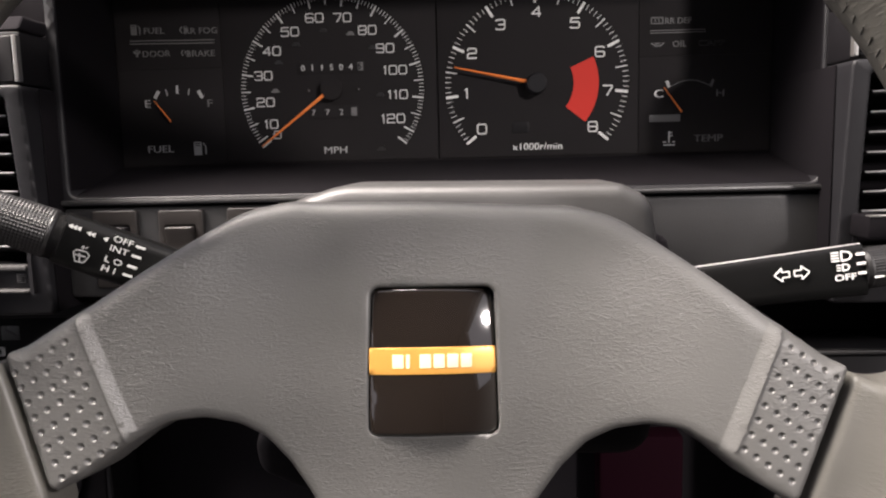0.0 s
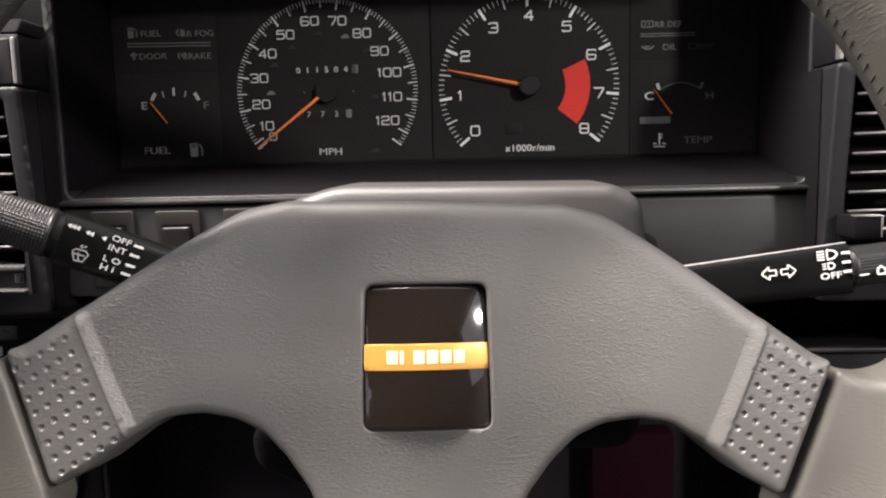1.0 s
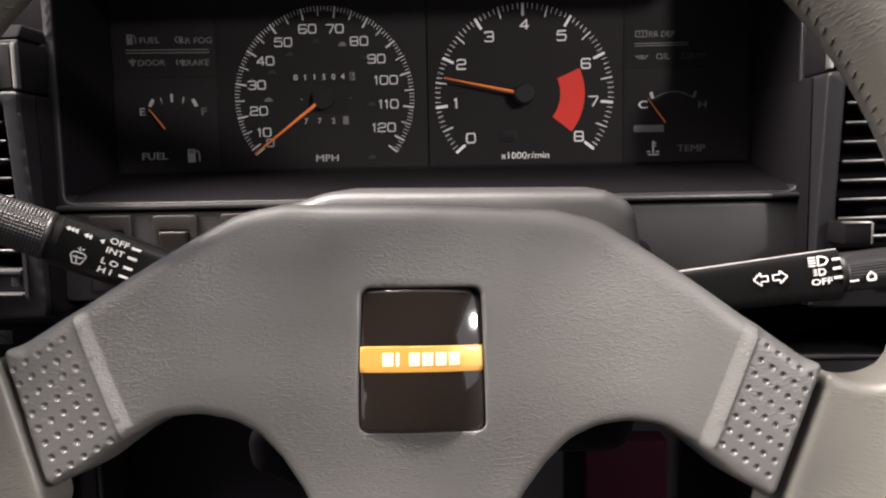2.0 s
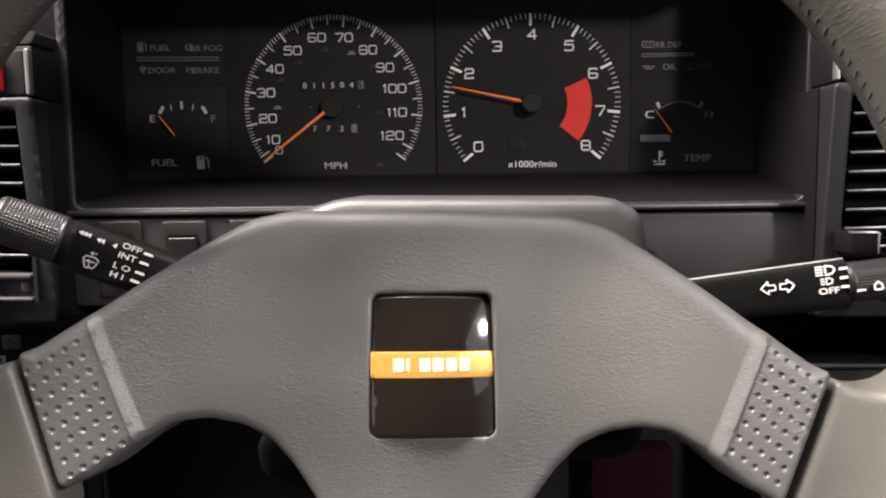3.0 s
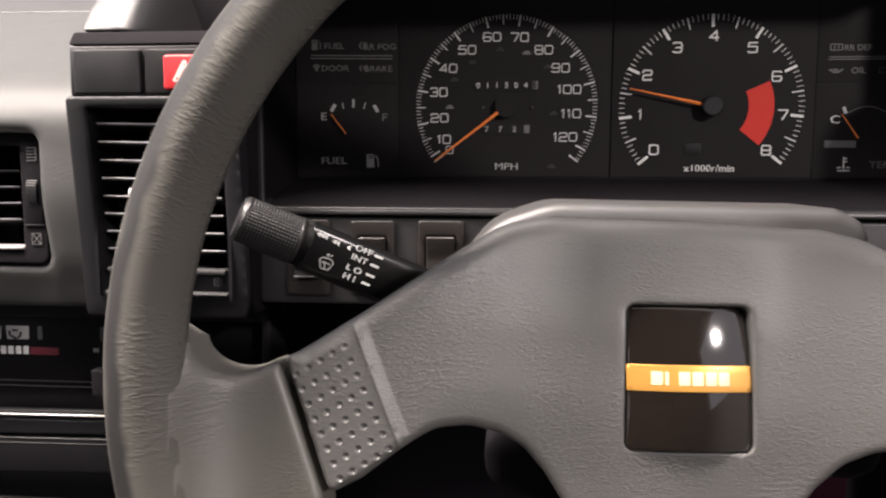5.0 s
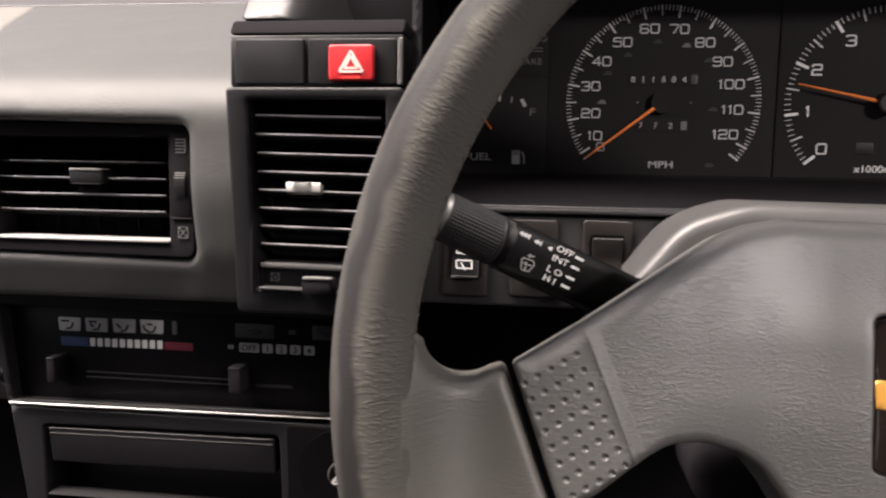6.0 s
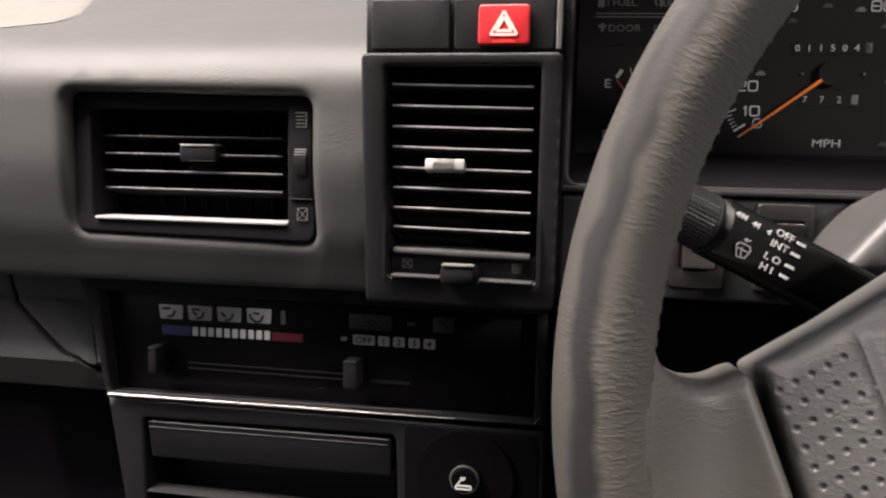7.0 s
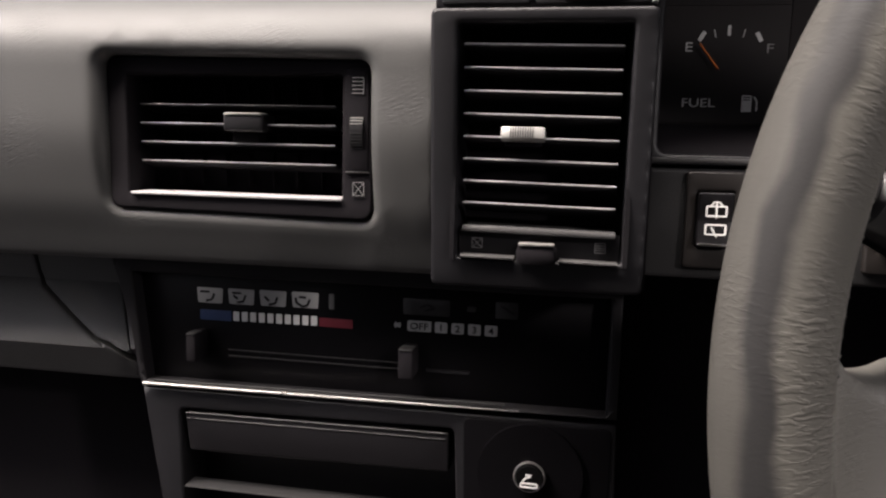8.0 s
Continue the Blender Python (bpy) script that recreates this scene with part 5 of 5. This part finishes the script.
part("trim_tail", tube([(-0.2500, -0.0310, -0.1491), (-0.2110, -0.0310, -0.1487)], [0.0004, 0.0003], 10), DARK_PLASTIC, heater)
part("trim_bevel", tube([(-0.4350, -0.0302, -0.1494), (-0.2570, -0.0302, -0.1468)], 0.0005, 8), GREY_PLASTIC, heater, "dull upper line of the trim")
FH = 0.0216
for k in range(4):
    x = -0.4077 + k * 0.0168
    tile = part("icon_tile", flat([rounded([(x - 0.0063, -0.1098 + 0.0002 * k), (x + 0.0066, -0.1098 + 0.0002 * k), (x + 0.0070, -0.1020 + 0.0002 * k), (x - 0.0070, -0.1020 + 0.0002 * k)], 0.0008)], FH + 0.0003, 0.0001, 0.0004), MID_MARK, face)
    seat = [(-0.0020, -0.0030, 0.0012, -0.0024), (0.0012, -0.0024, 0.0026, 0.0008)]
    flow = ([(-0.0050, 0.0016, 0.0000, 0.0016)], [(-0.0046, 0.0018, 0.0002, 0.0018), (-0.0040, 0.0006, -0.0016, -0.0012)], [(-0.0044, 0.0010, -0.0018, -0.0012)], [(-0.0048, 0.0014, -0.0044, -0.0012), (-0.0044, -0.0012, -0.0018, -0.0026), (-0.0030, 0.0018, 0.0006, 0.0016)])[k]
    part("icon_mark", strokes([(x + p, -0.1056 + q, x + u, -0.1056 + w) for p, q, u, w in seat + flow], 0.0011, FH + 0.0004), BLACK, tile)
part("icon_tile", flat([rect(-0.3450, -0.3424, -0.1090, -0.1015, 0.0004)], FH + 0.0003, 0.0001, 0.0004), DIM_MARK, face)
part("cold_band", flat([rect(-0.4132, -0.3962, -0.1185, -0.1133, 0.0003)], FH + 0.0003, 0.0001, 0.0004), BLUE, face)
part("warm_band", flat([rect(-0.3500, -0.3330, -0.1180, -0.1136, 0.0003)], FH + 0.0003, 0.0001, 0.0004), RED_PRINT, face)
for k in range(10):
    x = -0.3952 + k * 0.00455
    part("scale_block", flat([rect(x, x + 0.0031, -0.1182 + 0.00004 * k, -0.1134 + 0.00004 * k, 0.0006)], FH + 0.0004, 0.0001, 0.0004), MARK, face)
for x0, x1, z0, z1 in ((-0.3078, -0.2852, -0.1090, -0.1010), (-0.2770, -0.2728, -0.1060, -0.1034), (-0.2635, -0.2530, -0.1082, -0.1004)):
    part("icon_tile", flat([rect(x0, x1, z0, z1, 0.0008)], FH + 0.0003, 0.0001, 0.0004), GREY_PLASTIC, face)
part("icon_mark", strokes([(-0.2995, -0.1050, -0.2955, -0.1036), (-0.2955, -0.1036, -0.2925, -0.1054), (-0.2925, -0.1054, -0.2970, -0.1066)], 0.0009, FH + 0.0004), BLACK, face)
part("icon_mark", strokes([(-0.2610, -0.1020, -0.2545, -0.1058)], 0.0009, FH + 0.0004), BLACK, face)
part("fan_symbol", strokes([(-0.3118, -0.1156, -0.3092, -0.1134), (-0.3118, -0.1134, -0.3092, -0.1156), (-0.3122, -0.1145, -0.3088, -0.1145)], 0.0009, FH), MID_MARK, face)
for text, x, w in (("OFF", -0.2998, 0.0058), ("1", -0.2892, 0.0030), ("2", -0.2812, 0.0030), ("3", -0.2732, 0.0030), ("4", -0.2653, 0.0030)):
    part("number_tile", flat([rect(x - w, x + w, -0.1171, -0.1119, 0.0009)], FH + 0.0003, 0.0001, 0.0004), MID_MARK, face)
    write(text, x, -0.1145, FH + 0.0004, 0.0034, 1.1, BLACK, face, bold=0.01)
for x, wid in ((-0.4122, 0.0026), (-0.3036, 0.0036)):
    knob = part("slider_knob", box(x - wid, x + wid, -0.0340, -0.020, -0.1375, -0.1232, 0.0012), DEEP, heater, "black slider knob")
    part("knob_edge", box(x - wid + 0.0004, x + wid - 0.0004, -0.0344, -0.026, -0.1238, -0.1229, 0.0003), GREY_PLASTIC, knob)
part("slot", box(-0.3980, -0.3080, -0.0222, -0.021, -0.1336, -0.1330, 0), GREY_PLASTIC, heater)
part("slot", box(-0.3980, -0.3080, -0.0222, -0.021, -0.1366, -0.1360, 0), GREY_PLASTIC, heater)
part("slot", box(-0.2960, -0.2750, -0.0222, -0.021, -0.1366, -0.1350, 0), DARK_PLASTIC, heater)

# ---- console below ----
console = thing("centre_console", (-0.33, -0.02, -0.40), "dark grey console with an ashtray drawer and lighter", "console")
part("console_face", pillow([[(-0.4050, -0.400), (-0.2000, -0.400), (-0.2060, -0.1530), (-0.4425, -0.1540)], rounded([(-0.4205, -0.2400), (-0.2770, -0.2400), (-0.2806, -0.1616), (-0.4220, -0.1638)], 0.003)], lambda x, z: 0.0285, 0.0015, 0.05, 0.006, dash), DARK_PLASTIC, console, "dark grey face")
drawer = part("drawer", pillow([rounded([(-0.4176, -0.1862), (-0.2828, -0.1838), (-0.2832, -0.1640), (-0.4197, -0.1656)], 0.0015)], lambda x, z: 0.0275, 0.0012, 0.02, 0.005, dash, back=True), BLACK, console, "dark ashtray drawer front")
part("drawer_edge", tube([(-0.4192, -0.0276, -0.1662), (-0.2850, -0.0276, -0.1646)], 0.0004, 6), GREY_PLASTIC, drawer)
part("drawer_edge", tube([(-0.4190, -0.0276, -0.1690), (-0.2850, -0.0276, -0.1674)], 0.0003, 6), GREY_PLASTIC, drawer)
part("recess", box(-0.424, -0.280, -0.004, 0.0, -0.242, -0.164, 0), BLACK, console)
part("shelf_bar", box(-0.4200, -0.2830, -0.0295, -0.018, -0.2054, -0.2047, 0.0003), GREY_PLASTIC, console, "grey bar of the open pocket")
# Added black plate imitates the shade on the console's right side.
part("shade_plate", pillow([rounded([(-0.2740, -0.2450), (-0.2090, -0.2450), (-0.2075, -0.1550), (-0.2762, -0.1550)], 0.003)], lambda x, z: 0.0292, 0.0006, 0.002, 0.006, dash), CONTROL_BLACK, console, "black plate standing for shade round the lighter")
lighter = thing("cigarette_lighter", (-0.2441, -0.022, -0.183), "black cigarette lighter with chrome ring and white symbol", "cigarette lighter")
part("collar", tube([(-0.2441, -0.0290, -0.1796), (-0.2441, -0.0310, -0.1796)], 0.0245, 48, across=Vector((0, 0, 1))), CONTROL_BLACK, lighter, "black round plate")
part("ring", tube([(-0.2441 + 0.0069 * math.cos(2 * math.pi * k / 40), -0.0325, -0.1796 + 0.0069 * math.sin(2 * math.pi * k / 40)) for k in range(40)], 0.0006, 8, True), SILVER, lighter, "chrome ring")
cap = part("knob", tube([(-0.2441, -0.0310, -0.1796), (-0.2441, -0.0350, -0.1796)], 0.0060, 32, across=Vector((0, 0, 1))), GLOSS_BLACK, lighter)
part("symbol", strokes([(-0.2478, -0.1834, -0.2404, -0.1834), (-0.2478, -0.1816, -0.2404, -0.1816), (-0.2478, -0.1834, -0.2478, -0.1816), (-0.2404, -0.1834, -0.2404, -0.1816), (-0.2470, -0.1808, -0.2456, -0.1790), (-0.2456, -0.1790, -0.2436, -0.1782), (-0.2458, -0.1776, -0.2430, -0.1776)], 0.0008, 0.0351), MARK, cap)

# ---- footwell ----
# Moved forward in front of the knee panel to fit the camera's view.
part("footwell_panel", box(0.061, 0.107, -0.014, 0.004, -0.30, -0.168, 0.003), MAROON, dashboard, "dull dark red panel set before the knee panel")
